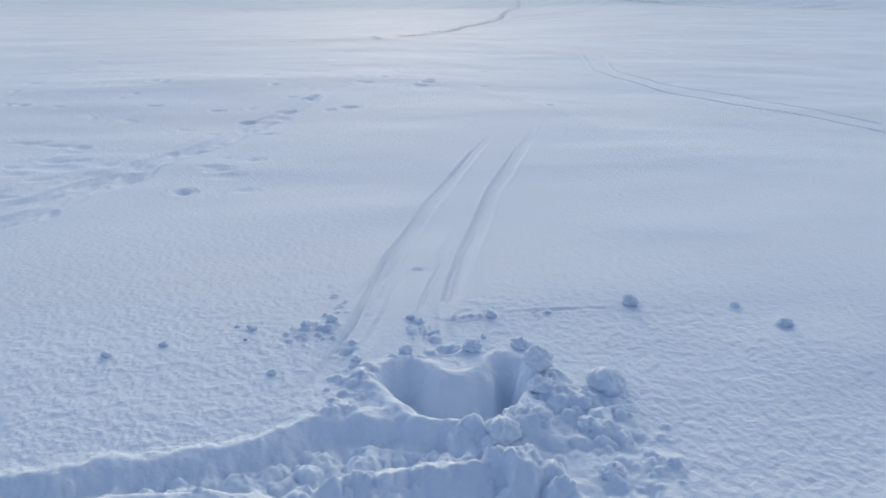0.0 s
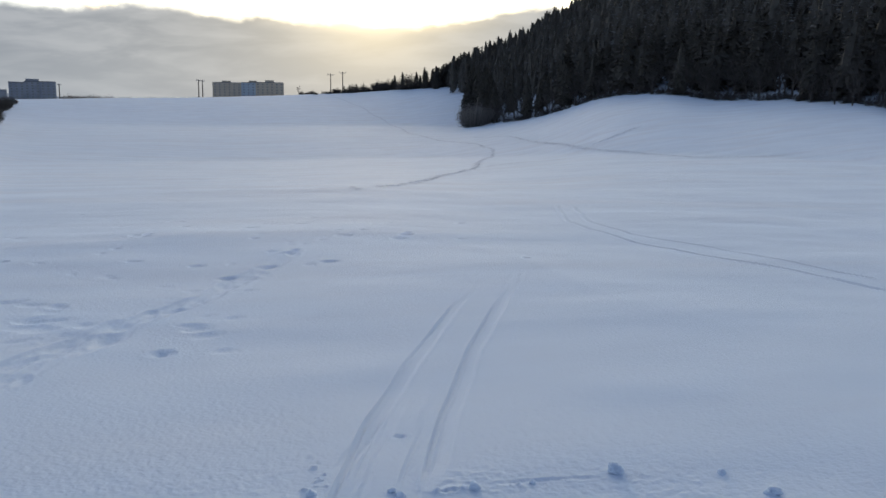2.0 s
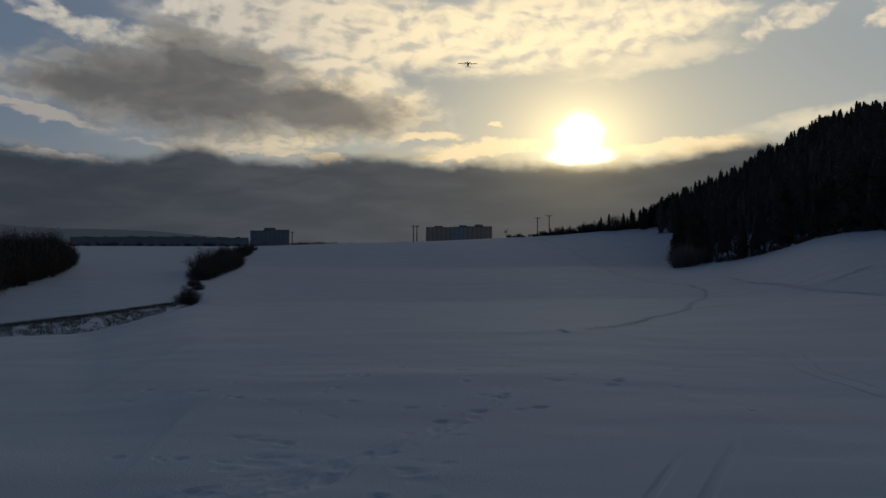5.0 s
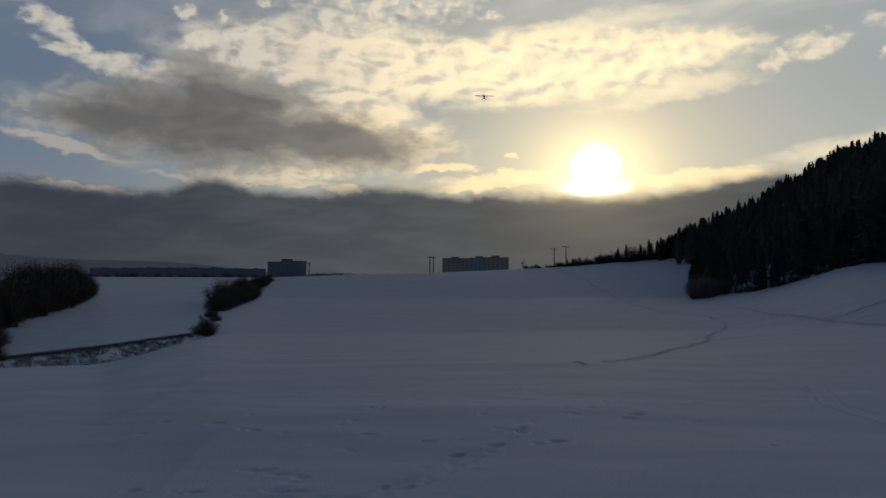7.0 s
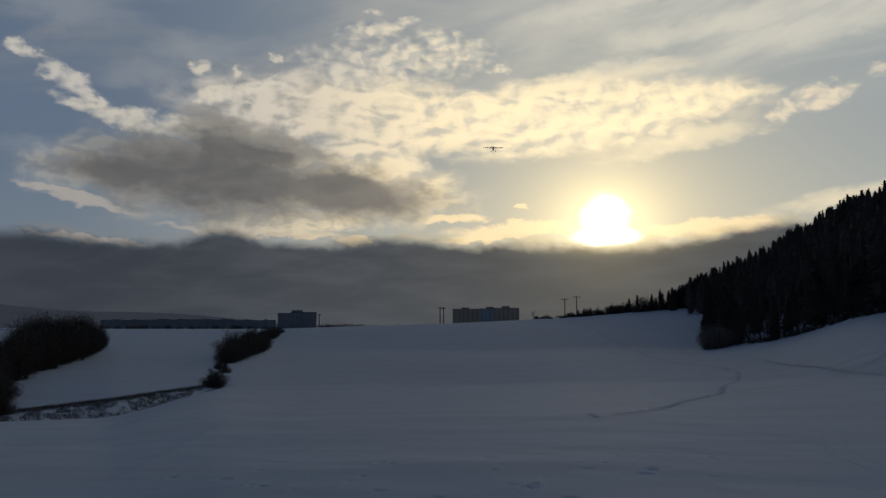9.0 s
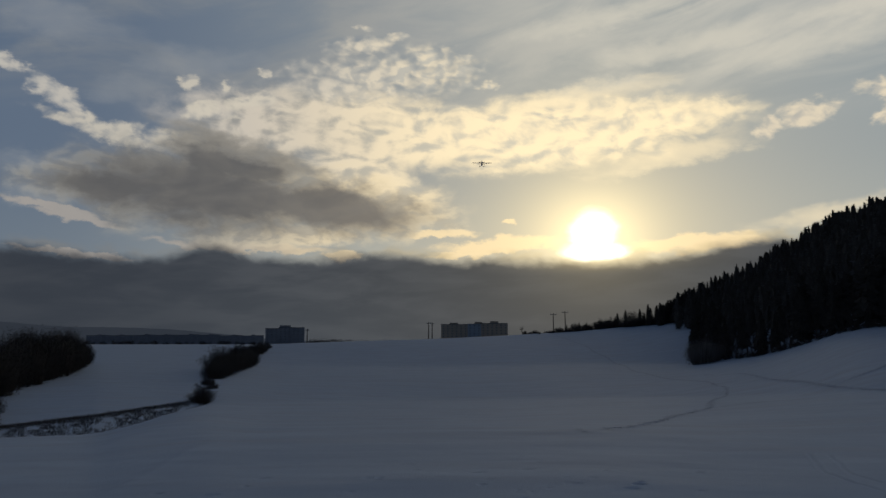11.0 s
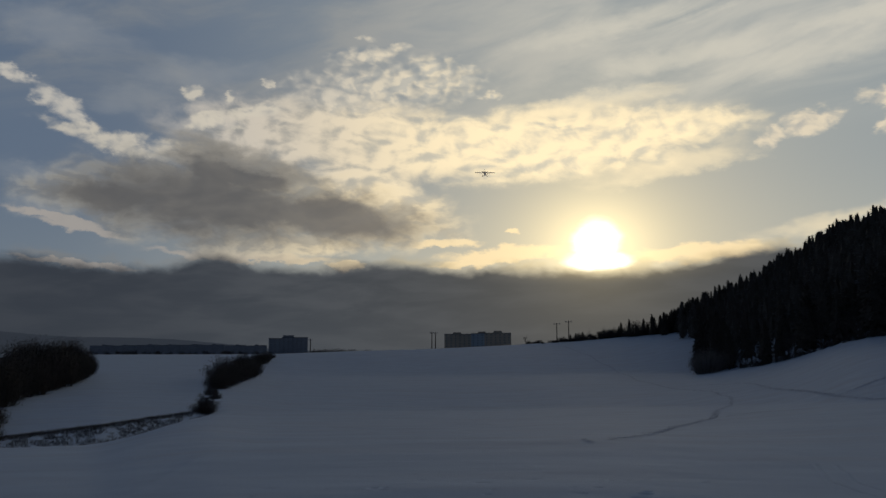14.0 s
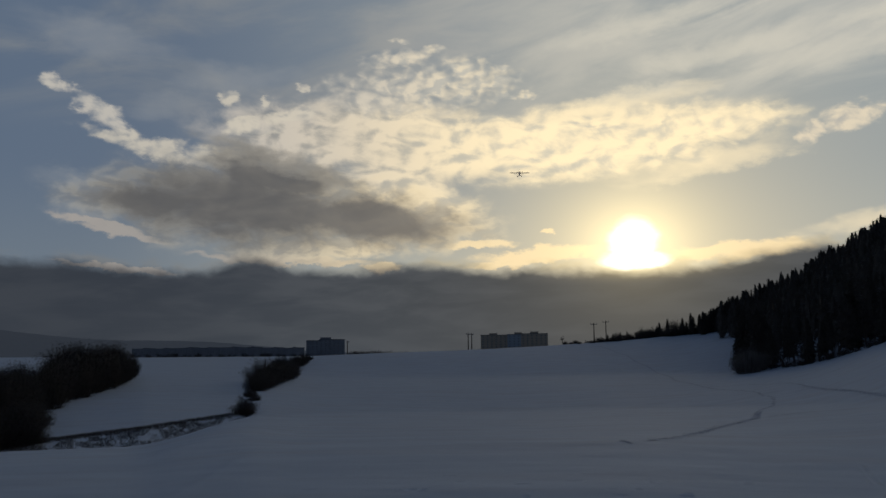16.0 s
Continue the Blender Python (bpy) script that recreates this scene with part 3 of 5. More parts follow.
# the trench that comes in from the side, its floor full of crumbled snow
sd = area([(-1.6, 2.30), (-0.69, 2.29), (-0.29, 2.29), (0.06, 2.34), (0.33, 2.42), (0.45, 2.37), (0.62, 2.33), (0.78, 2.26), (0.84, 2.16), (0.78, 2.09), (0.58, 2.11), (0.33, 2.10), (0.12, 2.03),
           (-0.1, 2.10), (-0.4, 2.17), (-0.8, 2.19), (-1.6, 2.2)]) + jag + 0.02 * (puffs_small - 0.45)
trench = smooth(sd, -0.012, 0.075) * smooth(X + 0.15 * wobble, -1.5, -0.85)
DZ = DZ * (1 - trench) + trench * (-0.078 + 0.035 * puffs_small + 0.02 * puffs_large) + 0.010 * smooth(X, -1.2, -0.8) * np.exp(-((sd + 0.025) / 0.025) ** 2)
# the hollow before the second ridge
sd = area([(-0.1, 1.82), (0.16, 1.96), (0.33, 2.03), (0.58, 2.05), (0.80, 2.01), (0.97, 1.90), (0.99, 1.5), (-0.1, 1.5)]) + 0.6 * jag
fading = smooth(Y, 1.50, 1.90) * smooth(X, -0.1, 0.2)
DZ = DZ - fading * smooth(sd, -0.01, 0.20) * (0.12 - 0.05 * puffs_large - 0.02 * puffs_small) + fading * 0.018 * np.exp(-((sd + 0.02) / 0.03) ** 2)
# the dug hole: a scooped bowl, deeper at its far side
sd = area([(0.50, 2.70), (0.57, 2.75), (0.66, 2.77), (0.72, 2.70), (0.76, 2.62), (0.84, 2.60), (0.93, 2.63), (0.98, 2.71), (1.04, 2.74), (1.10, 2.68), (1.10, 2.52), (0.98, 2.33), (0.90, 2.26), (0.80, 2.30), (0.62, 2.38), (0.55, 2.54)])
sd = sd + 0.5 * jag + 0.02 * (puffs_small - 0.45)
pit = np.exp(-((X - 1.02) / 0.06) ** 2 - ((Y - 2.60) / 0.11) ** 2)
hole = smooth(sd, -0.006, 0.12)
DZ = DZ * (1 - hole) + hole * (-0.15 + 0.03 * puffs_large + 0.02 * puffs_small) - 0.10 * hole * pit
DZ = DZ + 0.014 * np.exp(-((sd + 0.03) / 0.03) ** 2)
soft_n = int(np.searchsorted(RR, 2.95))
for _ in range(3):       # thawed and settled: soften the sharpest breaks
    DZ[1:soft_n - 1] = 0.25 * DZ[:soft_n - 2] + 0.5 * DZ[1:soft_n - 1] + 0.25 * DZ[2:soft_n]
    DZ[:soft_n, 1:-1] = 0.25 * DZ[:soft_n, :-2] + 0.5 * DZ[:soft_n, 1:-1] + 0.25 * DZ[:soft_n, 2:]
# crumbs thrown beside the tracks and round the hole
lump = random.Random(5)
LUMPS = np.zeros_like(X)


def dome(x, y, r, high):
    """A rounded lump of crumbled snow, part of the surface."""
    far_off = math.hypot(x, y)
    i0, i1 = np.searchsorted(RR, [far_off - r * 1.5, far_off + r * 1.5])
    q = np.hypot(X[i0:i1] - x, (Y[i0:i1] - y) * lump.uniform(0.8, 1.3)) / r + 0.28 * fine[i0:i1] + 0.15 * wobble[i0:i1]
    LUMPS[i0:i1] = np.maximum(LUMPS[i0:i1], high * np.sqrt(np.clip(1 - q * q, 0, 1)) * (1 + 0.2 * crumbly[i0:i1]))


for cx, cy, sx, sy, count, least, most_r in (
        (0.36, 3.16, 0.06, 0.05, 26, 0.009, 0.03), (0.28, 3.10, 0.05, 0.03, 14, 0.008, 0.02), (0.42, 3.02, 0.04, 0.05, 14, 0.008, 0.025), (0.48, 3.40, 0.02, 0.14, 14, 0.007, 0.018), (0.45, 2.72, 0.05, 0.05, 26, 0.010, 0.03),
        (0.38, 2.58, 0.05, 0.06, 22, 0.008, 0.025), (0.33, 2.48, 0.06, 0.03, 14, 0.008, 0.02), (0.78, 3.04, 0.04, 0.04, 20, 0.008, 0.028), (0.84, 2.88, 0.04, 0.02, 8, 0.008, 0.02), (0.98, 3.12, 0.05, 0.015, 12, 0.008, 0.022),
        (1.30, 3.09, 0.16, 0.012, 12, 0.006, 0.014), (1.9, 2.98, 0.25, 0.03, 14, 0.005, 0.011), (1.14, 2.48, 0.05, 0.07, 18, 0.015, 0.045), (1.20, 2.36, 0.06, 0.06, 18, 0.015, 0.05), (1.25, 2.22, 0.09, 0.08, 26, 0.012, 0.045),
        (1.25, 1.98, 0.12, 0.12, 30, 0.008, 0.03), (1.10, 2.16, 0.08, 0.07, 18, 0.010, 0.035), (-0.15, 2.20, 0.10, 0.025, 22, 0.012, 0.035), (0.10, 2.19, 0.08, 0.03, 24, 0.014, 0.045), (0.30, 2.21, 0.08, 0.03, 24, 0.016, 0.05),
        (0.50, 2.23, 0.07, 0.025, 20, 0.016, 0.045), (0.68, 2.18, 0.06, 0.03, 20, 0.014, 0.045), (0.86, 2.22, 0.05, 0.04, 16, 0.02, 0.05), (0.98, 2.28, 0.04, 0.05, 14, 0.02, 0.045), (-0.5, 2.23, 0.15, 0.02, 16, 0.008, 0.022),
        (0.45, 2.05, 0.22, 0.018, 34, 0.010, 0.030), (0.86, 1.97, 0.06, 0.05, 16, 0.015, 0.04), (0.5, 1.95, 0.2, 0.04, 16, 0.012, 0.03), (0.66, 2.82, 0.05, 0.03, 8, 0.008, 0.02)):
    for _ in range(count):
        r = least + (most_r - least) * lump.random() ** 2
        dome(lump.gauss(cx, sx), lump.gauss(cy, sy), r, r * lump.uniform(0.45, 0.9))
for x, y, r, high in ((0.86, 2.03, 0.07, 0.06), (0.80, 2.06, 0.045, 0.05), (0.91, 2.07, 0.05, 0.05), (0.96, 1.99, 0.05, 0.04), (0.86, 1.95, 0.06, 0.05), (0.79, 1.92, 0.05, 0.035), (0.94, 1.90, 0.06, 0.045), (0.88, 2.23, 0.045, 0.05), (1.10, 2.56, 0.055, 0.06), (1.17, 2.53, 0.05, 0.04), (0.74, 2.20, 0.045, 0.04), (0.97, 2.24, 0.05, 0.045)):
    dome(x, y, r, high)
DZ = DZ + LUMPS
groove([(1.0, 3.18), (1.16, 3.12), (1.34, 3.11), (1.55, 3.07), (1.80, 3.03), (2.05, 2.90), (2.32, 2.76)], 0.030, 0.003, 0.8, 0.8, 0.1, 0.2)
# slabs lifted at the tracks' start, with a hollow before them
for x, y, w in ((0.44, 2.94, 0.06), (0.84, 2.86, 0.05), (1.00, 3.13, 0.06)):
    dent(x, y - 0.015, w, 0.035, 0.026, 5, 0.15)
dent(0.94, 3.77, 0.045, 0.03, 0.014, 15, 0.4)
GZ[:near_n] += DZ


def ground(x, y):
    """Height of the snow."""
    r, az = math.hypot(x, y), math.degrees(math.atan2(x, y))
    i = int(np.clip(np.searchsorted(RR, r) - 1, 0, len(RR) - 2))
    j = int(np.clip(np.searchsorted(AZ, az) - 1, 0, len(AZ) - 2))
    u, v = np.clip((r - RR[i]) / (RR[i + 1] - RR[i]), 0, 1), (az - AZ[j]) / (AZ[j + 1] - AZ[j])
    return float((GZ[i, j] * (1 - u) + GZ[i + 1, j] * u) * (1 - v) + (GZ[i, j + 1] * (1 - u) + GZ[i + 1, j + 1] * u) * v)



mesh = bpy.data.meshes.new("ground")
rows_n, cols_n = GX.shape
verts = np.stack([GX, GY, GZ], -1).reshape(-1, 3)
k = np.arange(rows_n * cols_n).reshape(rows_n, cols_n)
quads = np.stack([k[:-1, :-1], k[:-1, 1:], k[1:, 1:], k[1:, :-1]], -1).reshape(-1, 4)
# close the middle, under the camera
mid = len(verts)
verts = np.vstack([verts, [[0, 0, float(GZ[0].mean())]]])
tris = np.stack([k[0, 1:], k[0, :-1], np.full(cols_n - 1, mid)], -1)
mesh.vertices.add(len(verts))
mesh.vertices.foreach_set("co", verts.ravel())
mesh.loops.add(quads.size + tris.size)
mesh.loops.foreach_set("vertex_index", np.concatenate([quads.ravel(), tris.ravel()]).astype(np.int32))
mesh.polygons.add(len(quads) + len(tris))
mesh.polygons.foreach_set("loop_start", np.concatenate([np.arange(len(quads)) * 4, quads.size + np.arange(len(tris)) * 3]).astype(np.int32))
mesh.polygons.foreach_set("use_smooth", np.ones(len(quads) + len(tris), bool))
mesh.materials.append(SNOW)
mesh.update(calc_edges=True)
mesh.validate()
tagged(new("ground", mesh), "snow-covered open field rising to a low crest", "ground", kind="structure")


# ---- building helpers ----
def part(name, bm, mat, parent=None, label="", soft=False):
    """Link a bmesh as one mesh object, under a thing or a part where a parent is given."""
    me = bpy.data.meshes.new(name)
    bm.to_mesh(me)
    bm.free()
    for m in mat if isinstance(mat, (list, tuple)) else [mat]:
        me.materials.append(m)
    if soft:
        me.polygons.foreach_set("use_smooth", np.ones(len(me.polygons), bool))
    ob = new(name, me)
    if parent is not None:
        ob.parent = parent
    return tagged(ob, label)


def shell(name, verts, faces, mat, parent=None, label="", soft=False):
    me = bpy.data.meshes.new(name)
    me.from_pydata(verts, [], faces)
    me.materials.append(mat)
    if soft:
        me.polygons.foreach_set("use_smooth", np.ones(len(me.polygons), bool))
    ob = new(name, me)
    if parent is not None:
        ob.parent = parent
    return tagged(ob, label)


def thing(name, label, category, m, group="", kind=""):
    ob = tagged(new(name), label, category, group, kind)
    ob.empty_display_size = 0.1
    ob.matrix_basis = m
    return ob


def box(bm, x0, x1, y0, y1, z0, z1, m=None):
    vs = [bm.verts.new((m or Matrix()) @ Vector((x, y, z))) for z in (z0, z1) for x, y in ((x0, y0), (x1, y0), (x1, y1), (x0, y1))]
    for f in ((3, 2, 1, 0), (4, 5, 6, 7), (0, 1, 5, 4), (1, 2, 6, 5), (2, 3, 7, 6), (3, 0, 4, 7)):
        bm.faces.new([vs[i] for i in f])
    return vs


def bevelled(bm, width, segments=2):
    bmesh.ops.bevel(bm, geom=list(bm.edges), offset=width, segments=segments, affect="EDGES", profile=0.7)
    return bm


def tube(verts, faces, points, radii, sides=5):
    """Append a tapered tube along points to the lists."""
    start, n = len(verts), len(points)
    for i, (p, r) in enumerate(zip(points, radii)):
        d = (points[min(i + 1, n - 1)] - points[max(i - 1, 0)]).normalized()
        u = d.orthogonal().normalized()
        v = d.cross(u)
        for s in range(sides):
            a = 2 * math.pi * s / sides
            verts.append(p + (u * math.cos(a) + v * math.sin(a)) * r)
    for i in range(n - 1):
        for s in range(sides):
            a, b = start + i * sides + s, start + i * sides + (s + 1) % sides
            faces.append((a, b, b + sides, a + sides))
    faces.append(tuple(start + s for s in range(sides))[::-1])
    faces.append(tuple(start + (n - 1) * sides + s for s in range(sides)))


# ---- trees ----
def spruce_parts(rng, height, detail=1.0):
    """Trunk and crown of a spruce as two lists of vertices and faces."""
    tv, tf, cv, cf = [], [], [], []
    lean = Vector((rng.uniform(-0.02, 0.02), rng.uniform(-0.02, 0.02), 1))
    r0 = height * 0.013
    tube(tv, tf, [lean * (height * u) for u in (0, 0.3, 0.7, 1.0)], [r0, r0 * 0.8, r0 * 0.4, 0.015], 6)
    bare = rng.uniform(0.06, 0.16)
    whorls = 30 if detail >= 1 else 22
    spread, blunt = height * rng.uniform(0.17, 0.26), rng.uniform(0.42, 0.66)
    core = [lean * (height * (bare + (0.97 - bare) * q)) for q in (0, 0.08, 0.3, 0.6, 0.85, 1.0)]
    tube(cv, cf, core, [spread * q for q in (0.2, 0.50, 0.46, 0.33, 0.16, 0.03)], 7)
    cv[:] = [v + Vector((rng.uniform(-1, 1), rng.uniform(-1, 1), rng.uniform(-1, 1))) * (0.14 * spread) for v in cv]
    for w in range(whorls):
        u = w / (whorls - 1)
        z = height * (bare + (1.0 - bare) * u)
        reach = spread * (1 - u) ** blunt * (0.75 + 0.25 * min(1, u * 6)) + 0.12
        count = max(4, int((9 - 4 * u) * detail))
        for b in range(count):
            a = 2 * math.pi * (b + rng.uniform(-0.3, 0.3)) / count + w * 0.7
            length = reach * rng.uniform(0.55, 1.15)
            side = Vector((math.cos(a), math.sin(a), 0))
            across = Vector((-side.y, side.x, 0))
            droop = rng.uniform(0.1, 0.65) - 0.75 * u * u
            start = lean * z
            mid = start + side * length * 0.55 + Vector((0, 0, -length * droop * 0.3 + 0.06 * length))
            tip = start + side * length + Vector((0, 0, -length * droop))
            half = length * rng.uniform(0.16, 0.26)
            hang = Vector((0, 0, -half * rng.uniform(0.5, 1.1)))
            k = len(cv)
            cv += [start, mid + across * half + hang, mid, mid - across * half + hang, tip,
                   mid + (tip - mid) * 0.5 + across * half * 0.7 + hang, mid + (tip - mid) * 0.5 - across * half * 0.7 + hang]
            if detail < 1:
                cv[-2:] = []
                cf += [(k, k + 1, k + 2), (k, k + 2, k + 3), (k + 1, k + 4, k + 2), (k + 2, k + 4, k + 3)]
                continue
            cf += [(k, k + 1, k + 2), (k, k + 2, k + 3), (k + 2, k + 5, k + 4), (k + 2, k + 4, k + 6), (k + 1, k + 5, k + 2), (k + 2, k + 6, k + 3)]
    return tv, tf, cv, cf


def bare_parts(rng, height, spread=0.5, forks=4, twig=0.012):
    """Trunk with limbs, and a crown of fine twigs, of a leafless tree."""
    tv, tf, cv, cf = [], [], [], []

    def limb(p, d, length, r, level):
        pts, q = [p], p
        for _ in range(3):
            d = (d + Vector((rng.uniform(-1, 1), rng.uniform(-1, 1), rng.uniform(-0.3, 0.6))) * 0.16).normalized()
            q = q + d * (length / 3)
            pts.append(q)
        tube(*((tv, tf) if level < 2 else (cv, cf)), pts, [r, r * 0.85, r * 0.7, r * 0.5], 5 if level < 2 else 3)
        if level < forks:
            for _ in range(rng.randint(3, 4) if level else 6):
                way = (d + Vector((rng.uniform(-1, 1), rng.uniform(-1, 1), rng.uniform(-0.35, 0.6))) * (0.6 + spread)).normalized()
                limb(pts[rng.randint(1, 3)], way, length * rng.uniform(0.55, 0.78), max(r * 0.5, twig), level + 1)

    limb(Vector((0, 0, 0)), Vector((0, 0, 1)), height * 0.38, height * 0.018, 0)
    return tv, tf, cv, cf


def shrub_parts(rng, height, width, stems=70, twigs=80, thin=1.0):
    """Many thin stems with small clumps of twigs: a dense thicket."""
    tv, tf, cv, cf = [], [], [], []
    for _ in range(stems):
        a, q = rng.uniform(0, 6.283), math.sqrt(rng.random())
        base = Vector((math.cos(a) * q * width * 0.3, math.sin(a) * q * width * 0.3, 0))
        top = Vector((math.cos(a) * q * width * 0.5, math.sin(a) * q * width * 0.5, height * (1 - 0.45 * q * q) * rng.uniform(0.6, 1.05)))
        tube(tv, tf, [base, base.lerp(top, 0.5) + Vector((0, 0, 0.1 * height)), top], [0.05, 0.035, 0.015], 3)
        for _ in range(twigs):
            p = base.lerp(top, rng.uniform(0.2, 1.05)) + Vector((rng.uniform(-1, 1), rng.uniform(-1, 1), rng.uniform(-1, 0.5))) * (0.15 * min(height, width))
            d = Vector((rng.uniform(-1, 1), rng.uniform(-1, 1), rng.uniform(0, 1))).normalized() * rng.uniform(0.15, 0.40)
            s = d.orthogonal().normalized() * rng.uniform(0.018, 0.042) * thin
            k = len(cv)
            cv += [p, p + d * 0.6 + s, p + d, p + d * 0.6 - s]
            cf.append((k, k + 1, k + 2, k + 3))
    return tv, tf, cv, cf


def plant(name, parts, label, category, mats, group=""):
    """A first plant, far under its later copies' pattern: trunk and crown under an Empty."""
    tv, tf, cv, cf = parts
    ob = thing(name, label, category, Matrix(), group)
    shell("trunk", tv, tf, mats[0], ob, "", True)
    shell("crown", cv, cf, mats[1], ob)
    return ob


def stand(ob, used, az, r, scale, turn=0.0, sink=0.15):
    """Set the first of a kind, or a copy of it, on the land."""
    x, y = polar(az, r)
    m = pose(x, y, ground(x, y) - sink, 0, 0, turn)
    if ob.name not in used:
        used.add(ob.name)
        ob.matrix_basis = m @ Matrix.Diagonal((scale, scale, scale, 1))
        return ob
    c = copy_thing(ob, m)
    c.scale = (scale, scale, scale)
    return c


rng = random.Random(4)
used = set()
spruces = [plant("spruce", spruce_parts(rng, 14.0), "dark snow-dusted spruce at the edge of the forest", "tree", (BARK, NEEDLE), "spruces at the forest edge") for _ in range(5)]
bares = [plant("bare_tree", bare_parts(rng, 10.0, 0.45, 4), "leafless dark broadleaf tree at the forest edge", "tree", (BARK, TWIG), "bare trees") for _ in range(3)]

# the edge of the forest: two ragged rows along the field
EDGE = np.array([(17.8, 240), (18.9, 222), (19.5, 188), (20.4, 183), (22.5, 173), (24.2, 165), (27.3, 149), (31.3, 138), (34, 132), (39.3, 120), (43.5, 110), (46, 101), (54, 94)])
az = 17.9
while az < 53:
    r = float(np.interp(az, EDGE[:, 0], EDGE[:, 1]))
    for row in range(3):
        kind = rng.choice(spruces) if rng.random() < (0.25 if row == 0 else 0.65) else rng.choice(bares)
        size = rng.uniform(0.55, 0.95) * (0.75 if az < 23 else 0.95)
        stand(kind, used, az + rng.uniform(-0.35, 0.35), r + 2.5 + row * 5 + rng.uniform(-1.5, 2), size, rng.uniform(0, 360))
    az += 0.55 * 150 / r
# the wood's far end on the crest
for _ in range(56):
    u = rng.random()
    stand(rng.choice(spruces), used, 15.5 + 2.5 * u, 285 - 66 * max(0.0, (u - 0.78) * 4.5) + rng.uniform(-3, 16), rng.uniform(0.4, 0.66) * (0.85 + 0.35 * u), rng.uniform(0, 360))

# the rest of the forest on the hill, as one mass of trees
kinds = []
for _ in range(4):
    tv, tf, cv, cf = spruce_parts(rng, 14.0, 0.62)
    kinds.append((np.array([tuple(v) for v in tv + cv]), [tuple(i for i in f) for f in tf] + [tuple(i + len(tv) for i in f) for f in cf]))
fv, ff, at = [], [], 0
for _ in range(2450):
    a = rng.uniform(16.6, 56)
    edge = float(np.interp(a, EDGE[:, 0], EDGE[:, 1]))
    r = edge + 16 + (360 - edge) * rng.random() ** 0.8
    if a < 18 and r < 225:
        continue
    vs, fs = rng.choice(kinds)
    s, w = rng.uniform(0.55, 0.92) * (1.0 + 0.16 * float(smooth(r, 240, 290))) * (0.76 + 0.24 * float(smooth(a, 20, 28))), rng.uniform(0, 6.283)
    x, y = polar(a, r)
    c, d = math.cos(w) * s, math.sin(w) * s
    fv.append(np.stack([vs[:, 0] * c - vs[:, 1] * d + x, vs[:, 0] * d + vs[:, 1] * c + y, vs[:, 2] * s + ground(x, y) - 0.2], -1))
    ff += [tuple(i + at for i in f) for f in fs]
    at += len(vs)
tagged(shell("forest", np.concatenate(fv).tolist(), ff, FROSTED), "dense dark spruce forest covering the hillside", "forest", kind="stuff")


# ---- far buildings and poles ----
PLASTER = [material("plaster_beige", (0.56, 0.45, 0.33), 0.85, (0.48, 0.39, 0.29), 0.12, 0, 2), material("plaster_blue", (0.44, 0.48, 0.51), 0.85, (0.38, 0.42, 0.45), 0.12, 0, 2),
           material("plaster_grey", (0.30, 0.31, 0.33), 0.85, (0.24, 0.245, 0.26), 0.12, 0, 2)]
GLASS = material("far_window", (0.27, 0.26, 0.25), 0.4, None, 0.2, 0, 3, spec=0.2)
ROOFING = material("roofing", (0.12, 0.12, 0.125), 0.9, (0.2, 0.2, 0.21), 0.2, 0, 3)
POLEWOOD = material("pole_wood", (0.10, 0.085, 0.07), 0.9, None, 2, 0, 30, stretch=(1, 1, 0.2))
STEEL = material("steel", (0.30, 0.31, 0.32), 0.45, (0.2, 0.2, 0.2), 8, 0, 50, metal=0.8)


def block(name, label, az0, az1, r, tops, mats, storeys, boxes=(), group=""):
    """A block of flats: sections side by side, each with rows of windows in bands, a parapet and roof housings."""
    x0, y0 = polar(az0, r)
    x1, y1 = polar(az1, r)
    width, turn = math.hypot(x1 - x0, y1 - y0), math.degrees(math.atan2(y1 - y0, x1 - x0))
    base = min(ground(x0, y0), ground(x1, y1)) - 0.5
    ob = thing(name, label, "building", pose(x0, y0, base, 0, 0, turn), group)
    n, deep = len(tops), 14.0
    for k, top in enumerate(tops):
        a, b, h = width * k / n, width * (k + 1) / n, r * math.tan(radians(top)) + EYE - base
        step = 0.8 * (k % 2)
        bm = bmesh.new()
        box(bm, a, b - 0.02, step, deep, 0, h)
        wall = part("wall", bm, mats[k % len(mats)], ob)
        bm = bmesh.new()
        box(bm, a - 0.15, b + 0.13, step - 0.25, deep + 0.2, h, h + 0.7)
        part("roof", bm, ROOFING, ob)
        floor_h = h / storeys
        for f in range(1, storeys):
            for q in range(max(2, int((b - a) / 4.5))):
                c = a + (b - a) * (q + 0.5) / max(2, int((b - a) / 4.5))
                bm = bmesh.new()
                box(bm, c - 1.0, c + 1.0, step - 0.06, step + 0.2, f * floor_h + 0.8, f * floor_h + 2.2)
                part("window", bm, GLASS, wall)
    for u, w, h, top in boxes:
        bm = bmesh.new()
        z = r * math.tan(radians(top)) + EYE - base
        box(bm, width * u - w / 2, width * u + w / 2, 3, 10, z - 0.3, z + h)
        part("lift_housing", bm, mats[0], ob)
    return ob


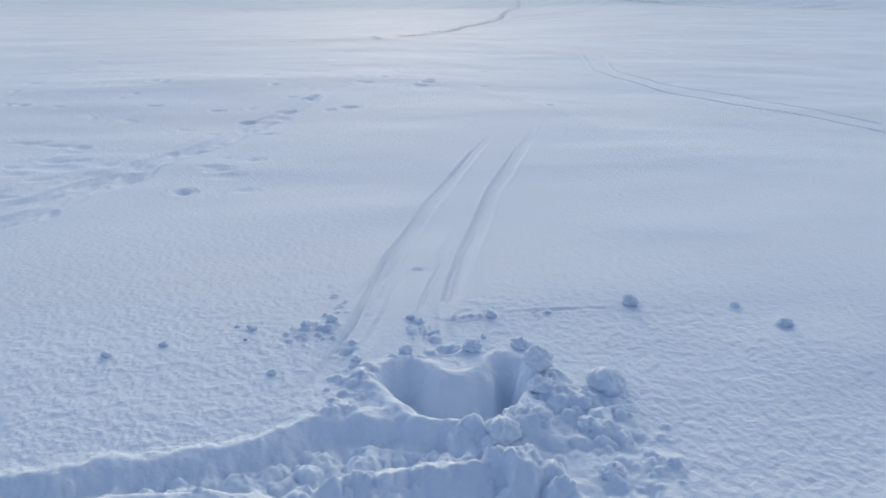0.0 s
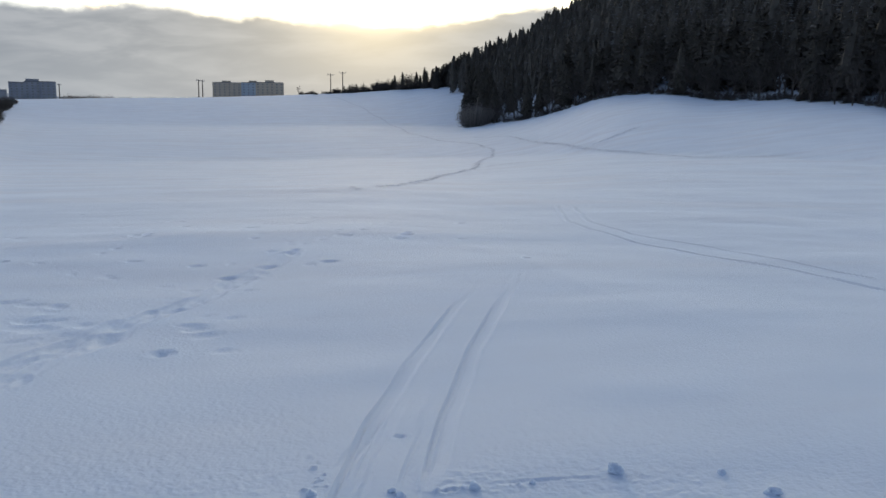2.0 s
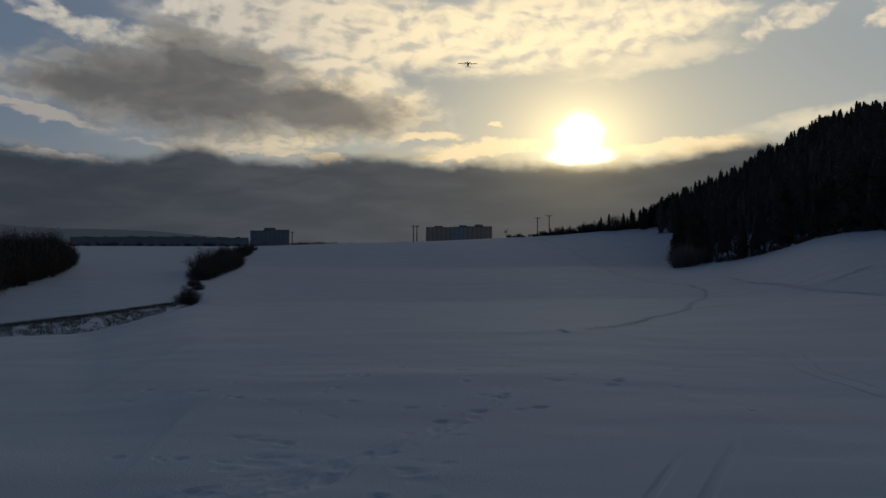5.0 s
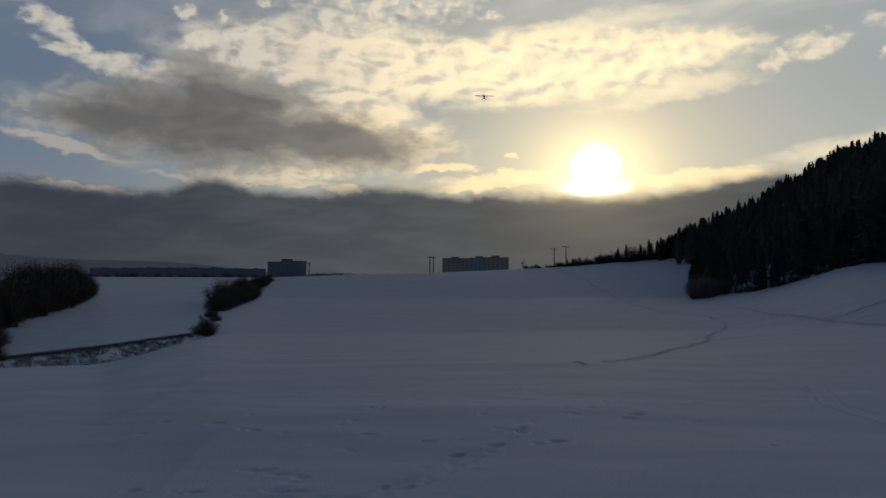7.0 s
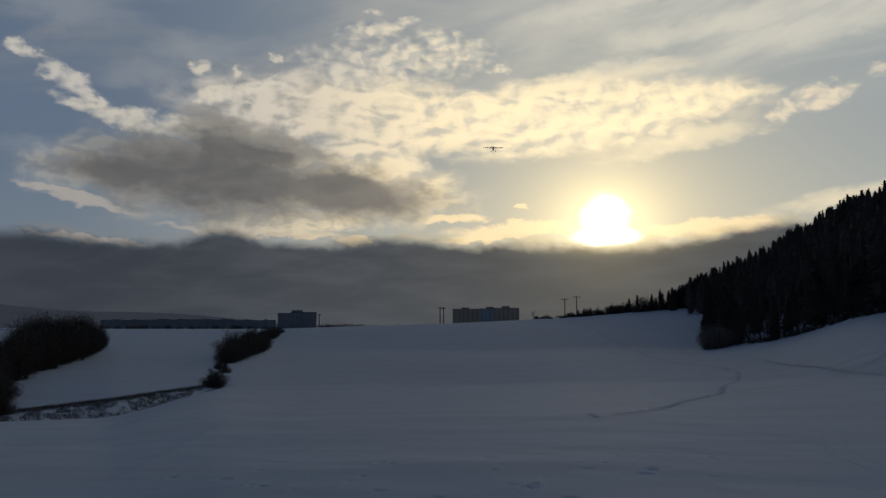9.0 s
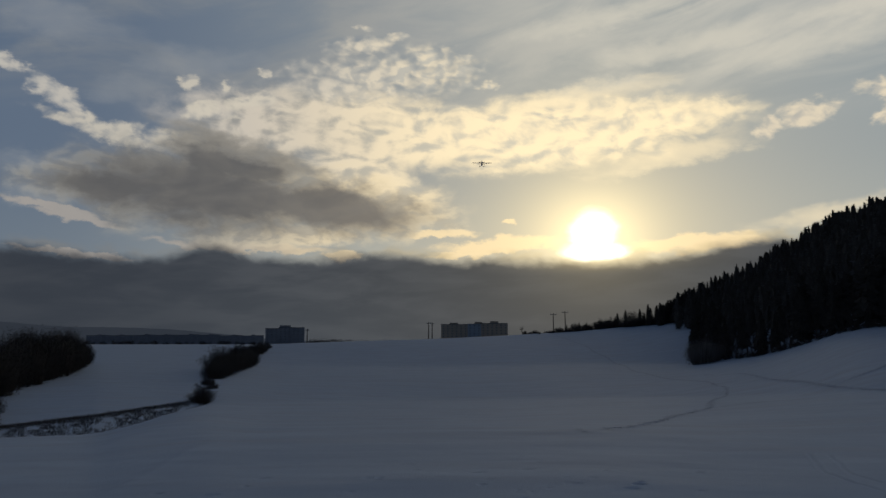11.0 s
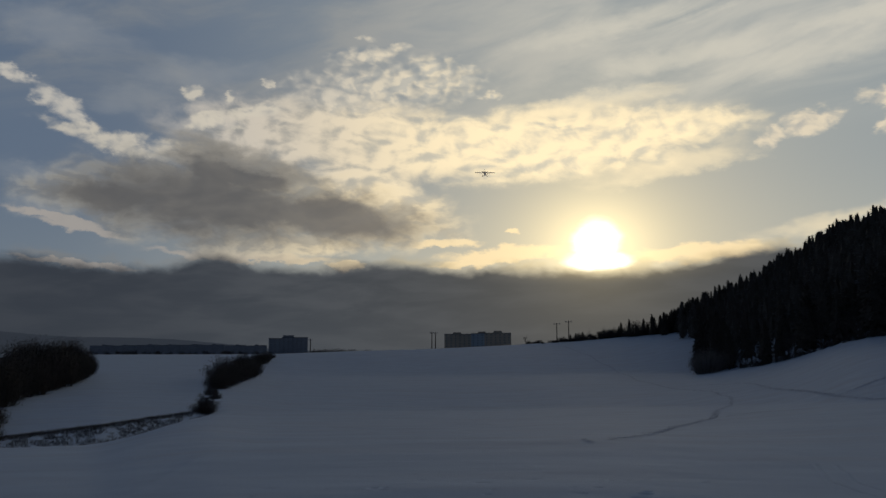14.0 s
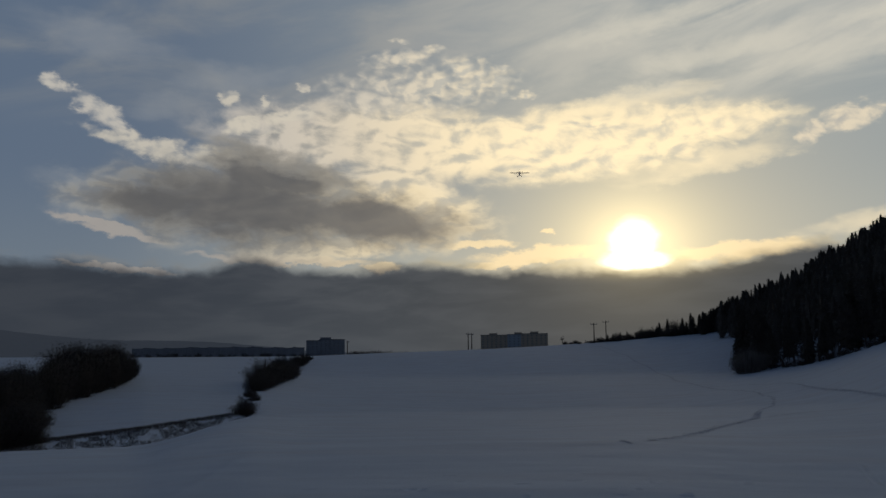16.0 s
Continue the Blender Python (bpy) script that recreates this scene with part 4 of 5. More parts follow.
block("apartment_block", "long beige and blue panel apartment block beyond the crest", 0.51, 5.17, 1100, (1.27, 1.27, 1.30, 1.34, 1.34), (PLASTER[0], PLASTER[0], PLASTER[1], PLASTER[0], PLASTER[0]), 8,
      ((0.19, 11, 2.6, 1.27), (0.56, 10, 3.0, 1.30), (0.80, 11, 3.2, 1.34)))
block("apartment_block", "dark stepped panel apartment tower beyond the crest", -11.6, -8.96, 1000, (0.95, 1.02, 1.02), (PLASTER[2], PLASTER[2], PLASTER[2]), 7, ((0.5, 13, 3.0, 1.02),))
for k, (a0, a1, e) in enumerate(((-22.9, -20.11, 0.44), (-20.1, -17.31, 0.48), (-17.3, -14.51, 0.50), (-14.5, -11.71, 0.46))):
    block("apartment_block", "long low grey panel apartment block in the dusk", a0, a1, 1500, (e, e + 0.03, e, e + 0.02), (PLASTER[2], PLASTER[2]), 4,
          ((0.3, 6, 2.5, e), (0.75, 6, 2.5, e)), "row of panel blocks")


def pole(az, r, top, arm, label):
    x, y = polar(az, r)
    z = ground(x, y)
    h = r * math.tan(radians(top)) + EYE - z
    ob = thing("utility_pole", label, "pole", pose(x, y, z - 0.3, 0, 0, -az + 8), "power line poles")
    v, f = [], []
    tube(v, f, [Vector((0, 0, 0)), Vector((0, 0, h * 0.5)), Vector((0, 0, h + 0.3))], [0.22, 0.19, 0.15], 8)
    shell("shaft", v, f, POLEWOOD, ob, "", True)
    if arm:
        bm = bmesh.new()
        box(bm, -arm, arm, -0.09, 0.09, h - 0.35, h - 0.15)
        part("crossarm", bm, STEEL, ob)
        for s in (-0.9, 0.0, 0.9):
            v, f = [], []
            tube(v, f, [Vector((s * arm, 0, h - 0.15)), Vector((s * arm, 0, h + 0.05)), Vector((s * arm, 0, h + 0.3))], [0.05, 0.1, 0.05], 6)
            shell("insulator", v, f, STEEL, ob)


pole(-8.78, 330, 0.96, 0.7, "wooden utility pole on the crest")
pole(-0.37, 322, 1.45, 0.75, "wooden utility pole, one of a close pair")
pole(-0.12, 323, 1.43, 0.75, "wooden utility pole, one of a close pair")
pole(8.33, 330, 2.05, 1.3, "utility pole with a crossarm among young trees")
pole(9.14, 328, 2.2, 1.3, "utility pole with a crossarm among young trees")


# ---- trees and scrub on the left, and along the crest ----
sparse = [plant("shrub", shrub_parts(rng, 4.0, 6.5, 40, 36, 2.2), "low dark leafless scrub on the snow", "shrub", (BARK, TWIG), "scrub along the crest and the forest") for _ in range(2)]
talls = [plant("shrub", shrub_parts(rng, 8.0, 6.0, 95, 80, 1.3), "tall dense leafless thicket above the gully", "shrub", (BARK, TWIG), "thickets along the gully") for _ in range(3)]
shrubs = [plant("shrub", shrub_parts(rng, 4.0, 6.5, 90), "dense dark leafless thicket beside the gully", "shrub", (BARK, TWIG), "thickets along the gully") for _ in range(3)]
for az, r, s in ((-14.6, 150, 0.9), (-14.9, 140, 0.75), (-14.2, 158, 1.0), (-13.8, 168, 1.05), (-13.4, 176, 1.05), (-13.0, 186, 1.0), (-12.7, 198, 0.9), (-14.5, 172, 1.25),
                 (-12.6, 232, 0.9), (-12.2, 245, 0.95), (-11.9, 255, 0.9), (-11.5, 268, 0.6), (-12.9, 225, 0.9), (-13.3, 240, 1.0), (-15.3, 126, 0.35), (-15.0, 118, 0.3)):
    stand(rng.choice(shrubs), used, az, r, s, rng.uniform(0, 360))
small = plant("bare_tree", bare_parts(rng, 5.0, 0.6, 4, 0.02), "small leafless tree at the end of the gully", "tree", (BARK, TWIG), "bare trees")
stand(small, used, -15.76, 99, 0.62)
stand(small, used, -15.45, 101, 0.5, 120)
stand(shrubs[2], used, -15.7, 100, 0.52, 40)
FOOT = np.array([(-34, -4.5), (-30, -4.4), (-28.4, -4.0), (-27.2, -3.1), (-24.0, -2.15), (-22.3, -1.09)])
reach = np.arange(85.0, 420.0, 1.0)
for k in range(84):
    az = -33.5 + 10.6 * (k + rng.random()) / 84
    foot = float(np.interp(az, FOOT[:, 0], FOOT[:, 1]))
    rise_at = np.degrees(np.arctan2(land(reach, np.full(reach.shape, az)) - EYE, reach))
    r = float(np.interp(foot, rise_at, reach)) + 4 + rng.uniform(0, 34)
    top = 0.72 - 0.5 * max(0, az + 23.9) ** 2 if az > -27.5 else -0.45 + 0.35 * math.sin(az * 2.7)
    tall = r * math.tan(radians(top + rng.uniform(-0.5, 0.25))) + EYE - float(land(np.array(r), np.array(az)))
    stand(rng.choice(talls), used, az, r, max(0.3, tall / 8.2), rng.uniform(0, 360))
for k in range(14):      # low scrub that joins the wood to the gully
    az = -33.5 + 5.0 * (k + rng.random()) / 14
    stand(rng.choice(shrubs), used, az, rng.uniform(80, 98), rng.uniform(0.6, 1.0), rng.uniform(0, 360))
for az, r, s in ((-30.6, 74, 0.75), (-29.3, 76, 0.65), (-28.6, 78, 0.5), (-31.8, 73, 0.75)):
    stand(shrubs[1], used, az, r, s, rng.uniform(0, 360))
# a row of small trees on the crest, up to the forest
for az, s, kind in ((6.2, 0.42, 2), (6.7, 0.25, 0), (7.9, 0.3, 0), (8.3, 0.3, 0), (9.25, 0.2, 1), (9.6, 0.22, 1), (10.1, 0.24, 1), (10.5, 0.45, 2), (11.5, 0.75, 0), (11.9, 0.7, 0), (12.7, 0.4, 1),
                    (13.2, 0.5, 0), (13.5, 0.5, 0), (14.2, 0.45, 1), (14.6, 0.5, 2), (14.9, 0.45, 1), (15.3, 0.5, 1), (10.9, 0.4, 0), (7.3, 0.2, 0)):
    pick = sparse[0] if kind == 0 else rng.choice(spruces) if kind == 1 else rng.choice(bares)
    r = float(np.interp(az, BEARINGS, SMOOTHED[4])) + 6
    stand(pick, used, az, r, s, rng.uniform(0, 360))
for k in range(28):      # bushes and young spruces that grow taller towards the forest
    u = k / 27
    az = 6.3 + 9.5 * u + rng.uniform(-0.12, 0.12)
    r = float(np.interp(az, BEARINGS, SMOOTHED[4])) + rng.uniform(-2, 4)
    tall = (1.5 + 5.2 * u ** 1.2) * rng.uniform(0.5, 1.15)
    if rng.random() < 0.12 + 0.12 * u:
        stand(rng.choice(spruces), used, az, r, tall * 1.15 / 14, rng.uniform(0, 360))
    else:
        stand(rng.choice(shrubs), used, az, r, tall / 4.2, rng.uniform(0, 360))
for k in range(26):
    az = -8.4 + 5.2 * k / 25 + rng.uniform(-0.1, 0.1)
    stand(rng.choice(sparse), used, az, 780 + rng.uniform(0, 40), rng.uniform(1.5, 2.0) * (1.0 - 0.25 * k / 25), rng.uniform(0, 360))
for k in range(30):
    stand(rng.choice(sparse), used, -22.8 + 11.2 * k / 29 + rng.uniform(-0.15, 0.15), rng.uniform(1300, 1400), rng.uniform(0.9, 2.0), rng.uniform(0, 360))
for az, s in ((12.4, 0.5), (12.9, 0.42), (13.9, 0.5), (14.4, 0.6), (15.0, 0.6), (15.5, 0.6)):
    r = float(np.interp(az, BEARINGS, SMOOTHED[4])) + 9
    stand(rng.choice(bares), used, az, r, s, rng.uniform(0, 360))
    stand(rng.choice(sparse), used, az + 0.1, r, s, rng.uniform(0, 360))
# the leafless tree in front of the forest's end
lone = plant("bare_bush", shrub_parts(random.Random(9), 6.2, 6.4, 80, 130, 1.5), "pale rounded leafless bush before the forest's end", "bush", (BARK, PALE_TWIG), "bare bushes")
stand(lone, used, 18.1, 187, 1.0)
stand(lone, used, 18.95, 191, 0.7, 130)
stand(lone, used, 19.5, 193, 0.6, 220)
for k in range(16):      # the dark inner corner behind the bushes
    az = 17.75 + 1.8 * k / 15
    stand(rng.choice(spruces), used, az, rng.uniform(212, 236) - 12 * (k / 15), rng.uniform(0.58, 0.8), rng.uniform(0, 360))
for k in range(90):      # undergrowth that closes the foot of the forest
    az = 19.6 + 33.0 * k / 89 + rng.uniform(-0.15, 0.15)
    stand(rng.choice(sparse), used, az, float(np.interp(az, EDGE[:, 0], EDGE[:, 1])) + rng.uniform(0.0, 2.5), rng.uniform(0.22, 0.45), rng.uniform(0, 360))
for az, r in ((19.6, 187), (20.6, 184), (21.8, 179), (40.0, 117), (41.4, 113), (42.4, 111)):
    stand(rng.choice(bares), used, az, r, rng.uniform(0.55, 0.7), rng.uniform(0, 360))

# dry weeds on the floor of the gully
wv, wf = [], []
weeds = random.Random(3)
for _ in range(6500):
    az = weeds.uniform(-34, -15.2)
    r1 = float(np.interp(az, BEARINGS, SMOOTHED[0]))
    rs = float(np.interp(az, (-28, -22, -20, -16.5, -15), (80, 83, 88, 98, 106)))
    u = weeds.random() ** 0.6
    if lattice(np.array(az * 3.0), np.array(u * 5.0), 77) < -0.25 and u < 0.85:
        continue
    x, y = polar(az, r1 + (rs - r1) * (0.35 + 0.65 * u))
    z = ground(x, y) - 0.03
    for _ in range(4):
        a, h, w = weeds.uniform(0, 6.283), weeds.uniform(0.08, 0.30), weeds.uniform(0.012, 0.03)
        px, py = x + weeds.gauss(0, 0.16), y + weeds.gauss(0, 0.16)
        k = len(wv)
        wv += [(px - w * math.cos(a), py - w * math.sin(a), z), (px + w * math.cos(a), py + w * math.sin(a), z), (px + weeds.gauss(0, 0.12), py + weeds.gauss(0, 0.12), z + h)]
        wf.append((k, k + 1, k + 2))
for _ in range(1500):     # a taller fringe along the gully's far edge
    az = weeds.uniform(-30, -15.4)
    rs = float(np.interp(az, (-28, -22, -20, -16.5, -15), (80, 83, 88, 98, 106)))
    x, y = polar(az, rs + weeds.gauss(0.0, 0.5))
    z = ground(x, y) - 0.03
    for _ in range(4):
        a, h, w = weeds.uniform(0, 6.283), weeds.uniform(0.08, 0.28), weeds.uniform(0.012, 0.03)
        px, py = x + weeds.gauss(0, 0.2), y + weeds.gauss(0, 0.2)
        k = len(wv)
        wv += [(px - w * math.cos(a), py - w * math.sin(a), z), (px + w * math.cos(a), py + w * math.sin(a), z), (px + weeds.gauss(0, 0.15), py + weeds.gauss(0, 0.15), z + h)]
        wf.append((k, k + 1, k + 2))
tagged(shell("dry_weeds", wv, wf, WEED), "brown dry weeds poking through snow in the gully", "weeds", kind="stuff")


# ---- trodden paths far out on the field ----
# pressed snow, its darker colour standing in for shade inside the prints
PRINT_SHADE = material("shaded_print_snow", (0.62, 0.69, 0.80), 0.9, (0.48, 0.55, 0.66), 0.9, 0.05, 3.0)


def path(points, width, seed):
    """A line of boot prints: small ragged flat patches of pressed snow, coloured darker for their hollows' shade."""
    pr = random.Random(seed)
    pts = [Vector(p) for p in points]
    v, f = [], []
    for p, q in zip(pts, pts[1:]):
        t = (q - p).normalized()
        s = Vector((-t.y, t.x))
        n = int((q - p).length / 0.22)
        for i in range(n):
            c = p.lerp(q, (i + pr.random()) / n)
            if pr.random() > min(1.0, c.length / 55):
                continue
            c = c + s * (pr.gauss(0, width * 0.35) + 0.25 * math.sin(c.y * 0.21 + seed))
            wear = 0.75 + 0.7 * min(1.0, c.length / 160)
            k, a, b = len(v), pr.uniform(0.16, 0.30) * wear, pr.uniform(0.09, 0.17) * wear
            for m in range(6):
                w = m * math.pi / 3
                o = c + t * (a * math.cos(w) * pr.uniform(0.8, 1.2)) + s * (b * math.sin(w) * pr.uniform(0.8, 1.2))
                v.append((o.x, o.y, ground(o.x, o.y) + 0.02 + 0.012 * (m % 2)))
            f.append(tuple(range(k, k + 6)))
    return tagged(shell("trodden_path", v, f, PRINT_SHADE), "narrow line of boot prints across the snowfield", "path", "trodden paths", kind="structure")


path([(43.6, 288.1), (45.2, 250.3), (44.7, 219.2), (44.2, 194.8), (39.6, 159.2), (38.9, 143.7), (39.1, 130.0), (38.7, 115.5), (36.6, 102.7), (32.7, 92.5), (23.9, 71.0), (16.6, 52.2), (11.7, 41.6), (6.1, 26.5), (3.6, 20.7)], 0.34, 1)
path([(44.9, 135.6), (45.6, 122.6), (41.8, 100.7), (37.1, 76.7), (36.0, 68.6), (35.9, 64.1), (34.9, 57.1), (34.4, 52.0), (38.1, 52.0), (40.6, 49.9)], 0.38, 2)
path([(37.0, 76.1), (38.8, 76.4), (41.8, 78.0), (46.0, 80.9)], 0.6, 3)
path([(21.3, 61.6), (22.3, 63.0), (24.6, 65.0), (25.9, 64.6)], 0.3, 4)


# ---- clods of snow ----
def clod(seed, flatness, detail):
    cr = random.Random(seed)
    bm = bmesh.new()
    bmesh.ops.create_icosphere(bm, subdivisions=detail, radius=1.0)
    o = Vector((cr.uniform(0, 50), cr.uniform(0, 50), cr.uniform(0, 50)))
    for w in bm.verts:
        p = w.co.copy()
        n = noise.noise(p * 0.9 + o) * 0.45 + abs(noise.noise(p * 1.9 + o)) * 0.40 + abs(noise.noise(p * 4.2 + o)) * 0.24 + abs(noise.noise(p * 9.0 + o)) * 0.13
        w.co = p * (0.72 + n)
        w.co.z *= flatness
    me = bpy.data.meshes.new("snow_clod")
    bm.to_mesh(me)
    bm.free()
    me.materials.append(CLOD)
    me.polygons.foreach_set("use_smooth", np.ones(len(me.polygons), bool))
    return me


clods = [clod(k, f, 4) for k, f in enumerate((0.85, 0.7, 0.95, 0.65, 0.8))]
crumb = [clod(k + 9, f, 3) for k, f in enumerate((0.85, 0.7, 0.95, 0.65, 0.8))]


def lay(k, x, y, r, turn, lift=0.45):
    ob = tagged(new("snow_clod", (clods if r > 0.03 else crumb)[k]), "loose clod of broken snow lying on the snowfield" if r < 0.042 else "large lump of broken snow beside the dug hole", "snow clod", "snow clods")
    ob.matrix_basis = pose(x, y, ground(x, y) + r * (lift - 0.15), 0, 0, turn) @ Matrix.Diagonal((r, r, r, 1))
    return ob


for k, (x, y, r) in enumerate(((1.77, 3.08, 0.042), (2.35, 2.74, 0.036), (2.24, 2.96, 0.022), (0.08, 3.20, 0.024), (-0.48, 3.06, 0.020), (-0.27, 3.12, 0.018), (0.14, 2.79, 0.020), (0.94, 2.83, 0.038), (1.15, 2.81, 0.046), (1.35, 2.43, 0.072),
                               (1.12, 2.56, 0.060), (1.10, 2.44, 0.055), (1.19, 2.33, 0.045), (1.19, 2.19, 0.055), (0.86, 2.19, 0.060), (1.14, 1.93, 0.042), (1.02, 2.24, 0.045), (0.95, 2.30, 0.050), (0.42, 3.19, 0.026), (0.30, 3.16, 0.022),
                               (0.79, 3.11, 0.026), (0.76, 3.16, 0.020), (1.11, 3.10, 0.026), (1.37, 3.08, 0.016), (0.67, 2.86, 0.030), (0.47, 2.84, 0.026), (0.05, 3.10, 0.010), (1.02, 2.92, 0.012), (0.02, 3.24, 0.012))):
    lay(k % 5, x, y, r, k * 67.0, 0.42 if y > 2.7 or x > 1.3 else 0.2)


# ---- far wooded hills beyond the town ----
HILL = material("haze_glow_woods", (0.06, 0.068, 0.08), 1.0, (0.05, 0.058, 0.07), 0.004, 0, 0.05, spec=0.0)
haze_glow = HILL.node_tree.nodes["Principled BSDF"]      # emission stands in for haze: scattered light put onto the hills
haze_glow.inputs["Emission Color"].default_value, haze_glow.inputs["Emission Strength"].default_value = (0.034, 0.041, 0.053, 1), 3.0
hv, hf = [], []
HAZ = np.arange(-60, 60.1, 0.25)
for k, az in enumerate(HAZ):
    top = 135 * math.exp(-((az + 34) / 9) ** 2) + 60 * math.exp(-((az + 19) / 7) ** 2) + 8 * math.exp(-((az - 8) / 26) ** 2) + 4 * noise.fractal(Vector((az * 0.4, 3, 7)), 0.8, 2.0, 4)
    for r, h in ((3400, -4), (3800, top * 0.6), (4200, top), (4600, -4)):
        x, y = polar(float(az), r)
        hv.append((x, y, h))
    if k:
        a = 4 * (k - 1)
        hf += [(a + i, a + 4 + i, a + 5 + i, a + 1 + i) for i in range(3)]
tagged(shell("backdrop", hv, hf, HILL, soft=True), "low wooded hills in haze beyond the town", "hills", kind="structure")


# ---- the model aircraft, in flight ----
FOAM = material("white_foam", (0.86, 0.865, 0.875), 0.42, (0.82, 0.83, 0.845), 5, 0.0004, 220, spec=0.45)
NAVY = material("navy_film", (0.012, 0.016, 0.050), 0.6, (0.022, 0.024, 0.055), 7, 0, 120, spec=0.08)
SMOKE = material("smoked_window", (0.040, 0.044, 0.066), 0.3, (0.028, 0.030, 0.048), 5, 0, 120, spec=0.4)
CHARCOAL = material("charcoal_trim", (0.035, 0.036, 0.040), 0.45, None, 9, 0, 140)
STRUT = material("grey_strut", (0.36, 0.37, 0.40), 0.4, (0.28, 0.29, 0.31), 12, 0, 160, metal=0.3)
SKI = material("red_orange_ski", (0.62, 0.085, 0.030), 0.42, (0.52, 0.060, 0.025), 14, 0, 150, spec=0.4)
WHITE_MARK = material("white_mark", (0.74, 0.70, 0.68), 0.5, (0.6, 0.5, 0.48), 40, 0, 200)


def lamp_material(name, colour):
    m = material(name, colour, 0.2)
    b = m.node_tree.nodes["Principled BSDF"]
    b.inputs["Emission Color"].default_value, b.inputs["Emission Strength"].default_value = (*colour, 1), 6.0
    return m


def loft(rings, closed=True, caps=True):
    """A skin over rings of equal count."""
    n, v, f = len(rings[0]), [p for ring in rings for p in ring], []
    for i in range(len(rings) - 1):
        for s in range(n if closed else n - 1):
            a, b = i * n + s, i * n + (s + 1) % n
            f.append((a, b, b + n, a + n))
    if caps:
        f += [tuple(range(n))[::-1], tuple(range((len(rings) - 1) * n, len(rings) * n))]
    return v, f


def solid(name, v, f, mat, parent, label="", soft=True, bevel=0.0):
    bm = bmesh.new()
    vs = [bm.verts.new(p) for p in v]
    for q in f:
        try:
            bm.faces.new([vs[i] for i in q])
        except ValueError:
            pass
    bmesh.ops.remove_doubles(bm, verts=bm.verts, dist=1e-5)
    bmesh.ops.recalc_face_normals(bm, faces=bm.faces)
    if bevel:
        bmesh.ops.bevel(bm, geom=[e for e in bm.edges if e.calc_face_angle(0) > 0.6], offset=bevel, segments=2, affect="EDGES")
    ob = part(name, bm, mat, parent, label, soft)
    if soft:
        ob.data.set_sharp_from_angle(angle=radians(42))
    return ob


PLANE_AT = (*polar(3.4, 84.0), EYE + 84.0 * math.tan(radians(12.4)))      # high over the field, flying off
plane = thing("model_aircraft", "white high-wing model aircraft with red skis flying over the snowfield", "model aircraft",
              pose(*PLANE_AT, -9.0, 1.5, -5.0) @ Matrix.Scale(1.045, 4))

SPAN, CHORD, WING_Z, PITCH = 1.0, 0.325, 0.302, radians(8.0)


def chord_at(x):
    """Leading edge, trailing edge and thickness share of the wing at the span x."""
    u = max(0.0, (abs(x) - 0.80) / 0.20)
    k = math.sqrt(max(0.0, 1 - min(1, u) ** 2.2))
    return 0.155 * (0.35 + 0.65 * k) - 0.02 * u, -0.17 * k - 0.0 * u, 0.35 + 0.65 * k


def on_wing(x, c, up):
    """A point of the wing: c from the front (0) to the back (1) of its chord, up over its mean line."""
    lead, trail, _ = chord_at(x)
    y = lead + (trail - lead) * c
    z = up + 0.022 * abs(x) + 0.012 * math.sin(math.pi * min(1, c * 1.2 + 0.05))
    return Vector((x, y * math.cos(PITCH) - z * math.sin(PITCH), WING_Z + y * math.sin(PITCH) + z * math.cos(PITCH)))


def thick(c):
    return 0.128 * CHORD * 2.1 * (0.2969 * math.sqrt(c) - 0.126 * c - 0.3516 * c * c + 0.2843 * c ** 3 - 0.1015 * c ** 4)


def wing_piece(name, x0, x1, c0, c1, mat, lift=0.0, droop=0.0, label="", steps=14, parent=plane):
    """A stretch of the wing between two span stations and two chord shares."""
    rings = []
    for i in range(steps + 1):
        x = x0 + (x1 - x0) * i / steps
        k = chord_at(x)[2]
        cs = [c0 + (c1 - c0) * (0.5 - 0.5 * math.cos(math.pi * j / 9)) for j in range(10)]
        ring = [on_wing(x, c, (thick(c) * 1.15 + lift) * k - droop * (c - c0)) for c in cs]
        ring += [on_wing(x, c, -(thick(c) * 0.62 + lift) * k - droop * (c - c0)) for c in cs[::-1]]
        rings.append(ring)
    return solid(name, *loft(rings), mat, parent, label)


